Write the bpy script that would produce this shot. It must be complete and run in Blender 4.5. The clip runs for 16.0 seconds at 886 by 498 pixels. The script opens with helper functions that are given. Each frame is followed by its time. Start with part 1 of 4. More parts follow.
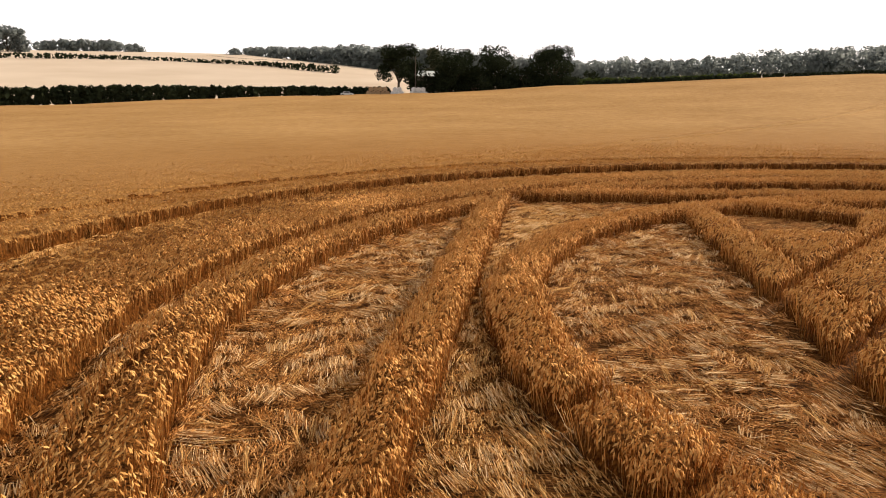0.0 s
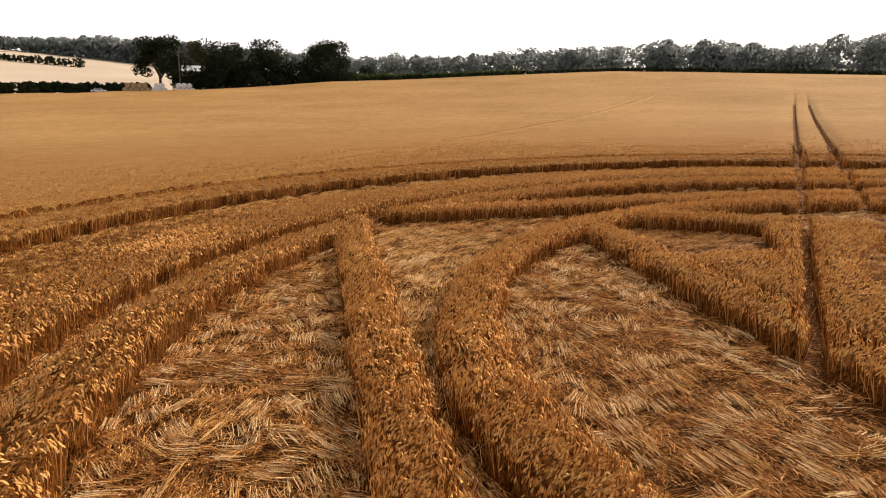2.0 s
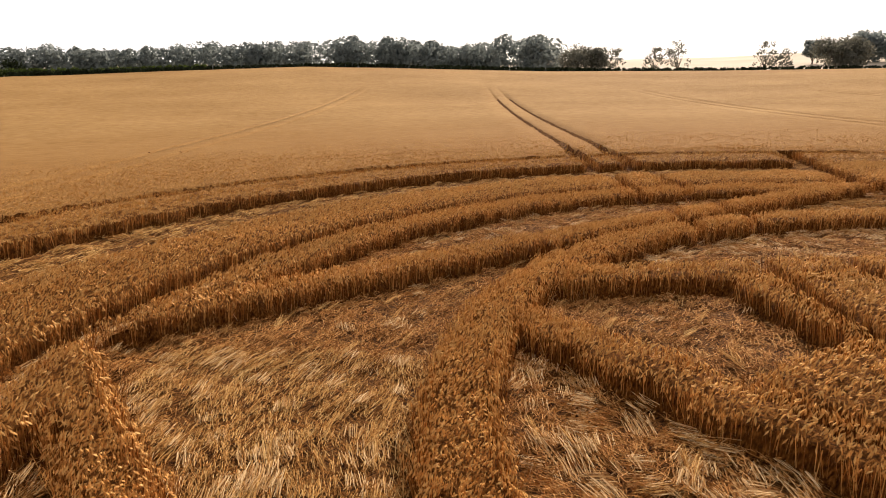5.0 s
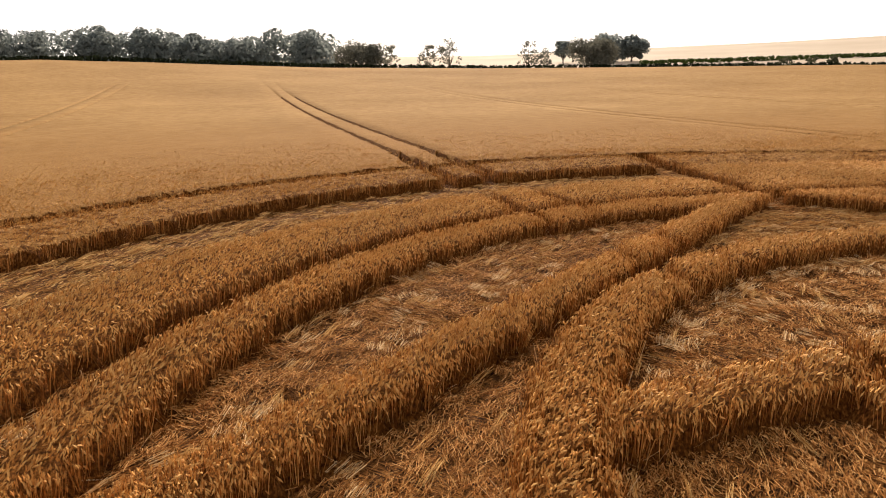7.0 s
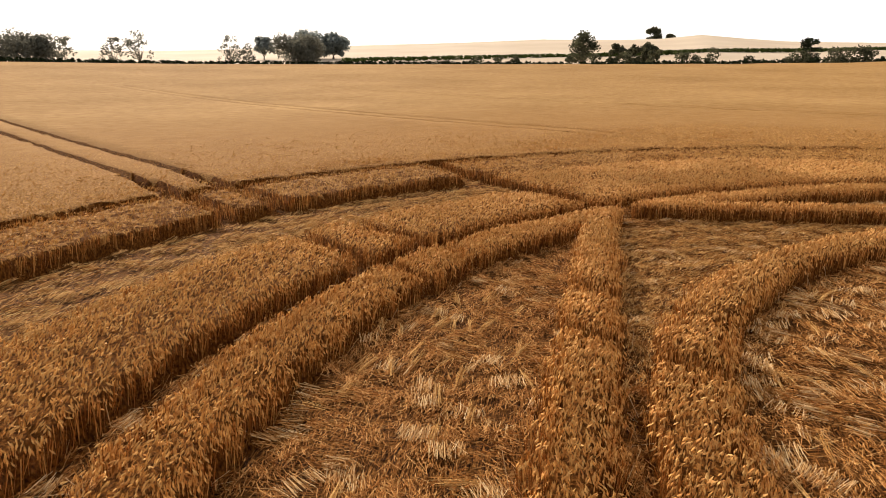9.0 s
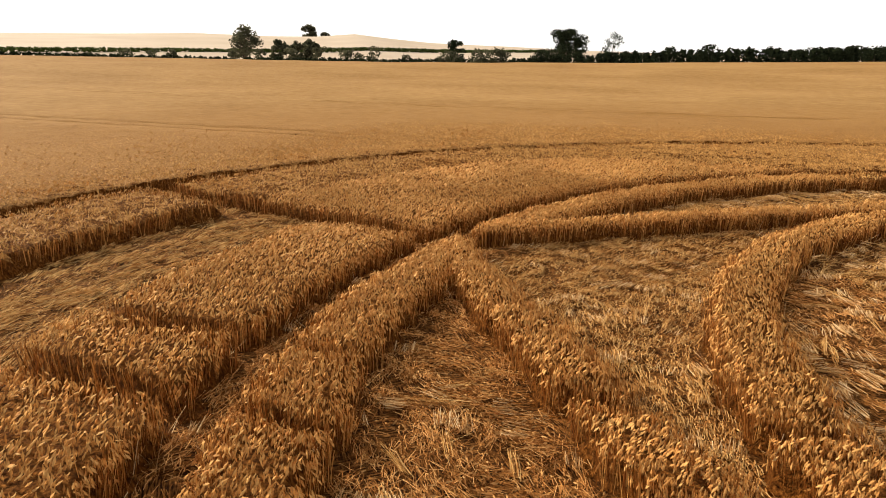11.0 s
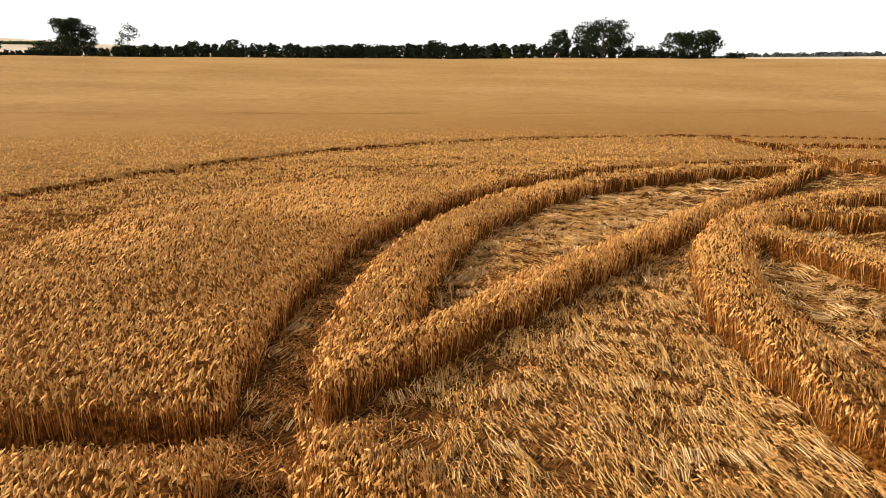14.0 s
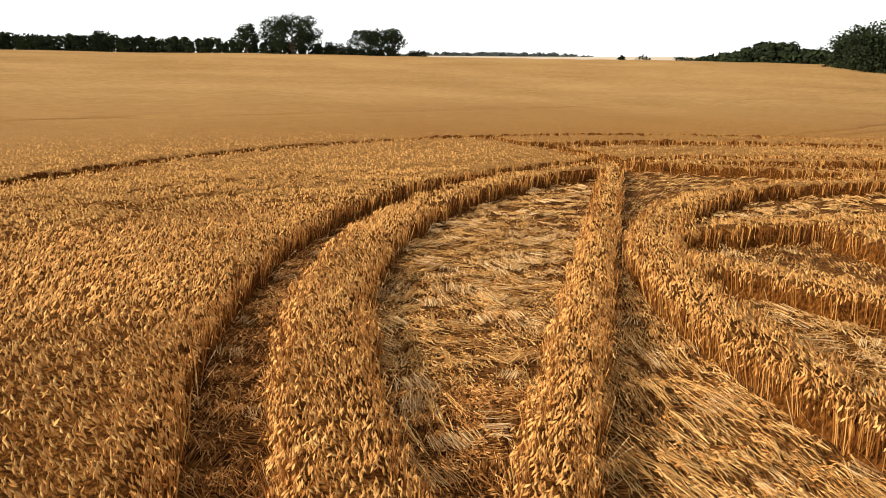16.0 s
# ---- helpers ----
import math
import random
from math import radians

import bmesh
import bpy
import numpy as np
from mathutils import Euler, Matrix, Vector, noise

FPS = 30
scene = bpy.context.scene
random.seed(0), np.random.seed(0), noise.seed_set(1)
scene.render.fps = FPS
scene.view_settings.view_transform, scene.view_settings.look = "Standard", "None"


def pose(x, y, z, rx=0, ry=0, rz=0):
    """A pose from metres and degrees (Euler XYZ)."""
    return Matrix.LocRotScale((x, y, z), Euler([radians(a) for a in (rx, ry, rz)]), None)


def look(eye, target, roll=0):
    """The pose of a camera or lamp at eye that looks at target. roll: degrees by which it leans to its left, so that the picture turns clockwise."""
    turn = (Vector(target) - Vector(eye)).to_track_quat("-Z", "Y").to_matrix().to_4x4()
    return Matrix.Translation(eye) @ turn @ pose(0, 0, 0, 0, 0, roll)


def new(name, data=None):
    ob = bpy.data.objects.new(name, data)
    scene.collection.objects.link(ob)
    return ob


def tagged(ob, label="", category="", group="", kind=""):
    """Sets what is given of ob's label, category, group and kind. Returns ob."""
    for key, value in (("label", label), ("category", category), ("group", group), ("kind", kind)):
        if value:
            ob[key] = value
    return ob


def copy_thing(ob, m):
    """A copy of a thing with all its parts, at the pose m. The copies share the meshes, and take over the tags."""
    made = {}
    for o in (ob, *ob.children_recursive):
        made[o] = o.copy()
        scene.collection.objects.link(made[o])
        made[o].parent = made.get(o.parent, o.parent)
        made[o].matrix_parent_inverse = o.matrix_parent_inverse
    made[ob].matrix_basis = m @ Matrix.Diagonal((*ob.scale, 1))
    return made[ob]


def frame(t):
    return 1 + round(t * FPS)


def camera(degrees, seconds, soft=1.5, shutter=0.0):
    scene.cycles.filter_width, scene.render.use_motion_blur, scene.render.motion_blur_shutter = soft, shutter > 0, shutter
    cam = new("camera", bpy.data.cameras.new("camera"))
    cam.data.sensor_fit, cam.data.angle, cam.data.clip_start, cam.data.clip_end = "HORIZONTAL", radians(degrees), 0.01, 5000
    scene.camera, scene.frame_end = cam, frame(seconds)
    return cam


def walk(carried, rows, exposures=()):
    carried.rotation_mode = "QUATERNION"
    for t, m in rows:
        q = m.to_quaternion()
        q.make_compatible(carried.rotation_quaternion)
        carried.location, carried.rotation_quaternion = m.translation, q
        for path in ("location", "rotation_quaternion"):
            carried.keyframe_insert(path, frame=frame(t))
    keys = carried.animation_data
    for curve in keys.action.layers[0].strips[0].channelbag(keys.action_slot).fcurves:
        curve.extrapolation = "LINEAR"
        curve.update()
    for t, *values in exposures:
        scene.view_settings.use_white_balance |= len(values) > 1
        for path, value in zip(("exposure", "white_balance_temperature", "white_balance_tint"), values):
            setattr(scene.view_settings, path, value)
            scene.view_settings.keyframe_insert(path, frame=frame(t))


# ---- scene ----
cam = camera(64.53, 16.0, soft=1.0, shutter=0.1)
# seconds, x, y, z, pitch, roll, yaw
PATH = [
    (0.0, -13.950, -13.151, 4.037, -12.85, -0.79, 3.28),
    (0.5, -14.694, -11.946, 4.058, -12.85, -0.60, -1.30),
    (1.0, -15.381, -10.674, 4.090, -12.88, -0.56, -6.01),
    (1.5, -15.921, -9.237, 4.102, -12.93, -0.70, -10.56),
    (2.0, -16.306, -7.690, 4.096, -12.93, -0.73, -15.00),
    (2.5, -16.534, -6.056, 4.086, -12.93, -0.72, -19.42),
    (3.0, -16.616, -4.417, 4.093, -12.94, -0.59, -23.73),
    (3.5, -16.572, -2.703, 4.082, -12.93, -0.51, -28.10),
    (4.0, -16.405, -1.041, 4.096, -12.94, -0.39, -32.00),
    (4.5, -16.010, 0.723, 4.110, -12.96, -0.35, -35.85),
    (5.0, -15.399, 2.586, 4.115, -12.99, -0.40, -39.84),
    (5.5, -14.624, 4.479, 4.116, -13.02, -0.47, -44.02),
    (6.0, -13.734, 6.333, 4.115, -13.05, -0.52, -48.44),
    (6.5, -12.780, 8.079, 4.116, -13.09, -0.48, -53.14),
    (7.0, -11.795, 9.688, 4.109, -13.10, -0.45, -58.11),
    (7.5, -10.749, 11.228, 4.072, -13.07, -0.70, -63.20),
    (8.0, -9.621, 12.617, 4.091, -13.07, -0.59, -68.85),
    (8.5, -8.372, 13.931, 4.130, -13.12, -0.41, -74.99),
    (9.0, -7.022, 15.154, 4.154, -13.15, -0.39, -81.76),
    (9.5, -5.551, 16.245, 4.150, -13.16, -0.46, -88.62),
    (10.0, -3.968, 17.182, 4.123, -13.16, -0.55, -95.39),
    (10.5, -2.292, 17.947, 4.082, -13.16, -0.63, -102.04),
    (11.0, -0.544, 18.521, 4.036, -13.14, -0.67, -108.55),
    (11.5, 1.257, 18.884, 3.994, -13.10, -0.65, -114.89),
    (12.0, 3.072, 19.039, 3.966, -13.05, -0.55, -121.09),
    (12.5, 4.819, 19.037, 3.970, -13.03, -0.49, -127.31),
    (13.0, 6.502, 18.841, 4.007, -13.16, -0.37, -133.47),
    (13.5, 8.190, 18.450, 4.028, -13.23, -0.20, -139.72),
    (14.0, 9.779, 17.883, 4.050, -13.26, 0.01, -145.85),
    (14.5, 11.294, 17.175, 4.039, -13.23, 0.02, -151.97),
    (15.0, 12.755, 16.306, 4.041, -13.34, -0.17, -158.22),
    (15.5, 14.047, 15.315, 4.062, -13.40, -0.06, -164.31),
    (16.0, 15.273, 14.224, 4.110, -13.53, -0.06, -170.61),
]
EXPOSURES = [(0.0, 0.31, 6950, 15), (4.0, 0.29, 6950, 15), (9.0, 0.35, 6950, 13), (12.0, 0.38, 6850, 9), (14.0, 0.40, 6700, 7), (16.0, 0.38, 6550, 6)]
walk(cam, [(t, pose(x, y, z, 90 + p, r, w)) for t, x, y, z, p, r, w in PATH], EXPOSURES)

# ---- world and sun ----
SUN_AZ = 33.0      # degrees from +x, counter-clockwise
SUN_EL = 29.0
world = bpy.data.worlds.new("hazy_sky")
scene.world = world
world.use_nodes = True
wn = world.node_tree.nodes
sky = wn.new("ShaderNodeTexSky")
sky.sky_type = "NISHITA"
sky.sun_disc = False
sky.sun_elevation = radians(SUN_EL)
sky.sun_rotation = radians(90.0 - SUN_AZ)
sky.air_density, sky.dust_density, sky.ozone_density = 1.0, 2.5, 1.0
cloud = wn.new("ShaderNodeMix")      # thin high cloud over the whole sky
cloud.data_type = "RGBA"
where = wn.new("ShaderNodeTexCoord")
split = wn.new("ShaderNodeSeparateXYZ")
haze = wn.new("ShaderNodeMapRange")      # bright near the horizon, duller overhead
veil = wn.new("ShaderNodeMix")
veil.data_type = "RGBA"
veil.inputs[6].default_value, veil.inputs[7].default_value = (11.2, 11.2, 11.3, 1.0), (3.7, 3.65, 3.55, 1.0)
for k, v in enumerate((0.06, 0.55, 0.0, 1.0)):
    haze.inputs[1 + k].default_value = v
world.node_tree.links.new(where.outputs["Generated"], split.inputs[0])
world.node_tree.links.new(split.outputs[2], haze.inputs[0])
world.node_tree.links.new(haze.outputs[0], veil.inputs[0])
world.node_tree.links.new(veil.outputs[2], cloud.inputs[7])
cloud.inputs[0].default_value = 0.85
wn["Background"].inputs["Strength"].default_value = 0.098
world.node_tree.links.new(sky.outputs[0], cloud.inputs[6])
world.node_tree.links.new(cloud.outputs[2], wn["Background"].inputs["Color"])
sun_data = bpy.data.lights.new("sun", "SUN")
sun_data.energy, sun_data.angle, sun_data.color = 5.0, radians(4.0), (1.0, 0.89, 0.745)
sun = new("sun", sun_data)
sd_ = Vector((math.cos(radians(SUN_AZ)) * math.cos(radians(SUN_EL)), math.sin(radians(SUN_AZ)) * math.cos(radians(SUN_EL)), math.sin(radians(SUN_EL))))
sun.matrix_world = look(sd_ * 400, (0, 0, 0))

# ---- materials ----


def material(name, stops, scale=4.0, rough=0.8, bump=0.0, island=0.5, detail=6.0, bump_scale=None, spec=0.2, trans=0.0, stretch=(1, 1, 1), far=None, crossed=False):
    """Ramp over a mix of large and fine noise and of a random value for every loose piece."""
    m = bpy.data.materials.new(name)
    m.use_nodes = True
    nt = m.node_tree
    n, l = nt.nodes, nt.links
    b = n["Principled BSDF"]
    b.inputs["Roughness"].default_value = rough
    b.inputs["Specular IOR Level"].default_value = spec
    tc = n.new("ShaderNodeTexCoord")
    mp = n.new("ShaderNodeMapping")
    mp.inputs["Scale"].default_value = stretch
    l.new(tc.outputs["Object"], mp.inputs["Vector"])
    big = n.new("ShaderNodeTexNoise")
    big.inputs["Scale"].default_value = scale
    big.inputs["Detail"].default_value = detail
    l.new(mp.outputs[0], big.inputs["Vector"])
    value = big.outputs["Fac"]
    if crossed:     # streaks that run one way in some patches and another way in others
        mp.inputs["Scale"].default_value = (2.6, 0.28, 1.0)
        mp.inputs["Rotation"].default_value = (0, 0, 0.6)
        mp2 = n.new("ShaderNodeMapping")
        mp2.inputs["Scale"].default_value = (0.3, 2.4, 1.0)
        mp2.inputs["Rotation"].default_value = (0, 0, 0.2)
        l.new(tc.outputs["Object"], mp2.inputs["Vector"])
        other = n.new("ShaderNodeTexNoise")
        other.inputs["Scale"].default_value = scale
        other.inputs["Detail"].default_value = detail
        l.new(mp2.outputs[0], other.inputs["Vector"])
        pick = n.new("ShaderNodeTexNoise")
        pick.inputs["Scale"].default_value = 1.3
        l.new(tc.outputs["Object"], pick.inputs["Vector"])
        step = n.new("ShaderNodeMapRange")
        step.inputs[1].default_value, step.inputs[2].default_value = 0.47, 0.53
        l.new(pick.outputs["Fac"], step.inputs[0])
        cross = n.new("ShaderNodeMix")
        l.new(step.outputs[0], cross.inputs["Factor"])
        l.new(big.outputs["Fac"], cross.inputs[2])
        l.new(other.outputs["Fac"], cross.inputs[3])
        value = cross.outputs[0]
    geo = n.new("ShaderNodeNewGeometry")
    mix = n.new("ShaderNodeMix")
    mix.inputs["Factor"].default_value = island
    l.new(value, mix.inputs[2])
    l.new(geo.outputs["Random Per Island"], mix.inputs[3])
    ramp = n.new("ShaderNodeValToRGB")
    els = ramp.color_ramp.elements
    while len(els) < len(stops):
        els.new(0.5)
    for e, (p, c) in zip(els, stops):
        e.position, e.color = p, (*c, 1)
    l.new(mix.outputs[0], ramp.inputs[0])
    colour = ramp.outputs[0]
    if far:     # field painted paler and evener outwards, as shaded gaps close up; broad drifts
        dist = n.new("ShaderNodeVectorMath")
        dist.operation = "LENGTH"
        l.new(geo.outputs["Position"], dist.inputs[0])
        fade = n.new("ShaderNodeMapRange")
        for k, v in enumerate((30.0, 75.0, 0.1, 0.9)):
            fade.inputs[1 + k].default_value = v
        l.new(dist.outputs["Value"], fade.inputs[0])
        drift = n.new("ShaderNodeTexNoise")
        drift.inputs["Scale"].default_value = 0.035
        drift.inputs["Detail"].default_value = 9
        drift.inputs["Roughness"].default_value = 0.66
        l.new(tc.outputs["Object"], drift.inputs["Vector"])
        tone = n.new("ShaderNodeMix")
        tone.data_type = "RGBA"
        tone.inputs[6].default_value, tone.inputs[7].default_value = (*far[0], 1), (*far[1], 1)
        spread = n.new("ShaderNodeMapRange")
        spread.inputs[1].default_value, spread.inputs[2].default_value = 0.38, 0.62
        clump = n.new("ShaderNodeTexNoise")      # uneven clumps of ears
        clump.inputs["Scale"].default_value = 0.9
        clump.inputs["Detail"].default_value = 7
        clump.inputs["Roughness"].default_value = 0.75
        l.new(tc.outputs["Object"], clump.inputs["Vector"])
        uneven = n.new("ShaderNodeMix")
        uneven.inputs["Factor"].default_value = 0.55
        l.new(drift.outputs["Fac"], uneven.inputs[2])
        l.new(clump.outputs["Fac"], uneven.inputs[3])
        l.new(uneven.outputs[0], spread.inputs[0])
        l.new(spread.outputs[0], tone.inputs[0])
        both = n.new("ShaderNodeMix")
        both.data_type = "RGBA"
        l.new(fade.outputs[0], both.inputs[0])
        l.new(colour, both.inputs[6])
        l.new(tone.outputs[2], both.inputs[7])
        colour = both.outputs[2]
    l.new(colour, b.inputs["Base Color"])
    if bump:
        fine = n.new("ShaderNodeTexNoise")
        fine.inputs["Scale"].default_value = bump_scale or scale * 8
        fine.inputs["Detail"].default_value = 4
        l.new(mp.outputs[0], fine.inputs["Vector"])
        bp = n.new("ShaderNodeBump")
        bp.inputs["Strength"].default_value = bump
        bp.inputs["Distance"].default_value = 0.05
        l.new(fine.outputs["Fac"], bp.inputs["Height"])
        l.new(bp.outputs[0], b.inputs["Normal"])
    if trans:
        tr = n.new("ShaderNodeBsdfTranslucent")
        l.new(ramp.outputs[0], tr.inputs["Color"])
        ms = n.new("ShaderNodeMixShader")
        ms.inputs[0].default_value = trans
        l.new(b.outputs[0], ms.inputs[1])
        l.new(tr.outputs[0], ms.inputs[2])
        l.new(ms.outputs[0], n["Material Output"].inputs["Surface"])
    return m


EAR = material("ripe_ear", [(0.15, (0.45, 0.192, 0.052)), (0.5, (0.64, 0.332, 0.100)), (0.85, (0.77, 0.465, 0.172))], 1.6, 0.7, trans=0.16, spec=0.12, island=0.6)
# duller copy of the ear colour for ears farther from the arc
FAR_EAR = material("ripe_ear_duller", [(0.15, (0.38, 0.176, 0.050)), (0.5, (0.54, 0.286, 0.088)), (0.85, (0.66, 0.39, 0.134))], 0.8, 0.75, trans=0.12, spec=0.08, island=0.4)
STALK = material("wheat_stalk", [(0.15, (0.11, 0.032, 0.0055)), (0.5, (0.35, 0.135, 0.028)), (0.85, (0.72, 0.385, 0.118))], 1.5, 0.6, trans=0.02, spec=0.12, island=0.7)
STRAW = material("laid_straw", [(0.15, (0.17, 0.055, 0.011)), (0.5, (0.46, 0.195, 0.052)), (0.85, (0.76, 0.42, 0.16))], 1.1, 0.8, island=0.7, spec=0.04)
STRAW_PALE = material("bleached_straw", [(0.15, (0.37, 0.180, 0.063)), (0.5, (0.63, 0.39, 0.170)), (0.85, (0.82, 0.60, 0.34))], 1.1, 0.75, island=0.75, spec=0.04)
FALLEN = material("fallen_ear", [(0.15, (0.22, 0.083, 0.019)), (0.5, (0.46, 0.215, 0.062)), (0.85, (0.68, 0.40, 0.155))], 1.1, 0.8, island=0.7, spec=0.04)
COMBED = material("combed_straw", [(0.15, (0.32, 0.135, 0.035)), (0.5, (0.55, 0.30, 0.097)), (0.85, (0.75, 0.49, 0.21))], 1.1, 0.85, island=0.7, spec=0.02)
# dark tones of the crop body stand for shade between stems and ears
CORE_SHADE = material("crop_core_shade", [(0.3, (0.028, 0.0088, 0.0016)), (0.5, (0.105, 0.035, 0.0064)), (0.7, (0.26, 0.10, 0.022))], 26.0, 0.95, bump=0.8, island=0.0, bump_scale=60, stretch=(1, 1, 0.06), spec=0.03, detail=4)
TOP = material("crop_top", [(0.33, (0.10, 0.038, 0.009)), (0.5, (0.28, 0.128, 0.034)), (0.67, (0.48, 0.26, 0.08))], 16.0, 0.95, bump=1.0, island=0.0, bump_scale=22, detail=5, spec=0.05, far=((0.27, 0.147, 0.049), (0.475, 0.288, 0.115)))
GAP_SHADE = material("crop_gap_shade", [(0.3, (0.04, 0.0135, 0.0028)), (0.5, (0.13, 0.049, 0.011)), (0.7, (0.29, 0.122, 0.028))], 16.0, 0.95, bump=1.0, island=0.0, bump_scale=30, spec=0.03, detail=5)
# mat colour darkened to stand for shade under and between the laid straws
MAT = material("straw_mat_gap_shade", [(0.38, (0.025, 0.0088, 0.0018)), (0.52, (0.15, 0.058, 0.013)), (0.68, (0.38, 0.17, 0.046))], 22.0, 0.9, bump=0.9, island=0.0, bump_scale=45, spec=0.05, detail=3, crossed=True)
PALE = material("pale_field", [(0.3, (0.50, 0.40, 0.295)), (0.7, (0.60, 0.50, 0.39))], 0.02, 0.9, island=0.0)
LEAF = material("tree_leaf", [(0.15, (0.012, 0.016, 0.010)), (0.5, (0.023, 0.031, 0.016)), (0.9, (0.042, 0.054, 0.025))], 0.3, 0.85, trans=0.18, spec=0.02)
# far leaf colours are greyed and paled to stand for distance haze
FAR_HAZE_LEAF = material("far_wood_leaf_hazed", [(0.15, (0.175, 0.205, 0.205)), (0.5, (0.22, 0.25, 0.245)), (0.9, (0.265, 0.295, 0.28))], 0.1, 0.85, spec=0.03, trans=0.65)
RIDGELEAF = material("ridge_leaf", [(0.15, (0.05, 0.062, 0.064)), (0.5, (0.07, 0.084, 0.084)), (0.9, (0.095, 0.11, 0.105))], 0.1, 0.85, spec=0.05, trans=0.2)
# leaf colour lightened to stand for sun glare and haze over these trees
SUNLEAF = material("glare_paled_tree_leaf", [(0.15, (0.05, 0.052, 0.032)), (0.5, (0.085, 0.086, 0.052)), (0.9, (0.13, 0.125, 0.075))], 0.3, 0.8, trans=0.55, spec=0.05)
GREENLEAF = material("hedge_leaf", [(0.15, (0.045, 0.065, 0.016)), (0.5, (0.075, 0.105, 0.028)), (0.9, (0.12, 0.155, 0.045))], 0.3, 0.8, trans=0.35, spec=0.05)
# field trees in front of the sun, with haze mixed into the leaf colour
MISTLEAF = material("hazed_field_tree_leaf", [(0.15, (0.105, 0.105, 0.090)), (0.5, (0.14, 0.14, 0.115)), (0.9, (0.18, 0.175, 0.14))], 0.3, 0.85, trans=0.55, spec=0.03)
BARK = material("bark", [(0.3, (0.05, 0.04, 0.03)), (0.7, (0.12, 0.09, 0.065))], 6.0, 0.9, bump=0.5, island=0.0)

# ---- mesh helpers ----


def mesh_np(name, verts, faces, mats, face_mat=None, smooth=False):
    """A mesh from an (n, 3) array and an (m, k) array of corner numbers."""
    verts = np.ascontiguousarray(verts, dtype=np.float32)
    faces = np.ascontiguousarray(faces, dtype=np.int32)
    me = bpy.data.meshes.new(name)
    k = faces.shape[1]
    me.vertices.add(len(verts))
    me.vertices.foreach_set("co", verts.ravel())
    me.loops.add(faces.size)
    me.loops.foreach_set("vertex_index", faces.ravel())
    me.polygons.add(len(faces))
    me.polygons.foreach_set("loop_start", np.arange(0, faces.size, k, dtype=np.int32))
    for m in mats:
        me.materials.append(m)
    if face_mat is not None:
        me.polygons.foreach_set("material_index", np.asarray(face_mat, dtype=np.int32))
    me.polygons.foreach_set("use_smooth", np.full(len(faces), smooth, dtype=bool))
    me.update(calc_edges=True)
    return me


def smooth01(a, b, x):
    t = np.clip((x - a) / (b - a), 0, 1)
    return t * t * (3 - 2 * t)


def wave(x, y, s, seed):
    """Cheap smooth noise in -1..1 with features about s metres across."""
    r = np.random.RandomState(seed)
    z = np.zeros(np.broadcast(x, y).shape)
    for k in range(6):
        a, f, p = r.uniform(0, 6.283), r.uniform(0.6, 1.7) / s, r.uniform(0, 6.283)
        z = z + np.sin((x * math.cos(a) + y * math.sin(a)) * f * 6.283 + p)
    return z / 3.2


# ---- terrain ----
EYE = 4.1
EDGE = 230.0
EDGE_AZ = np.array([-180, -150, -130, -112, -106, -94, -77, -64, -45, -31, -10, 6, 20, 32, 45, 52, 58, 65, 75, 82, 88, 94, 101, 110, 118, 125, 150, 180.0])
EDGE_EL = np.array([-2.2, -1.5, -0.6, 0.59, 1.09, 1.49, 1.74, 1.92, 1.85, 1.82, 1.64, 1.59, 1.44, 1.28, 1.20, 1.29, 1.37, 1.38, 0.9, 0.5, 0.25, -0.25, -0.5, -0.85, -1.2, -1.55, -2.2, -2.2])
HILL_AZ = np.array([-180, -130, -100, -60, -45, -36, -28, -22, -16, -13, -10, -7, -4, 2, 8, 14, 20, 30, 60, 90, 97, 102, 110, 116, 125, 140, 180.0])
HILL_EL = np.array([0.5, 0.9, 1.6, 1.9, 2.1, 2.35, 2.6, 2.85, 3.05, 3.3, 3.6, 3.35, 3.3, 3.35, 3.1, 2.9, 2.65, 2.2, 1.6, 1.2, 1.3, 1.75, 2.3, 2.3, 2.15, 1.8, 0.5])


def terrain(x, y):
    x, y = np.asarray(x, dtype=float), np.asarray(y, dtype=float)
    r = np.hypot(x, y) + 1e-6
    az = np.degrees(np.arctan2(y, x))
    plane = 0.0240 * x - 0.0102 * y
    near = plane - 0.15 * np.exp(-((x - 13.5) ** 2 + (y - 13.0) ** 2) / 60.0)
    rim = (EYE + EDGE * np.tan(np.radians(np.interp(az, EDGE_AZ, EDGE_EL)))) / EDGE
    w = smooth01(40, EDGE, r)
    z = near * (1 - w) + rim * r * w
    hill = EYE + 750.0 * np.tan(np.radians(np.interp(az, HILL_AZ, HILL_EL)))
    rimz = rim * EDGE
    q = smooth01(EDGE, 750.0, r)
    out = rimz + (hill - rimz) * q - 2.5 * np.sin(np.pi * np.clip((r - EDGE) / 150, 0, 1))
    out = out - np.clip(r - 760, 0, None) * 0.02
    return np.where(r <= EDGE, z, out)


rings = np.concatenate([np.linspace(0, 45, 16), np.geomspace(50, EDGE, 26), EDGE + np.geomspace(4, 700, 30), [1200, 2000, 4000]])
spokes = np.radians(np.arange(0, 360, 1.0))
gx, gy = rings[:, None] * np.cos(spokes)[None], rings[:, None] * np.sin(spokes)[None]
gz_ = terrain(gx, gy)
verts = np.stack([gx, gy, gz_], -1).reshape(-1, 3)
ns = len(spokes)
i, j = np.meshgrid(np.arange(len(rings) - 1), np.arange(ns), indexing="ij")
faces = np.stack([i * ns + j, (i + 1) * ns + j, (i + 1) * ns + (j + 1) % ns, i * ns + (j + 1) % ns], -1).reshape(-1, 4)
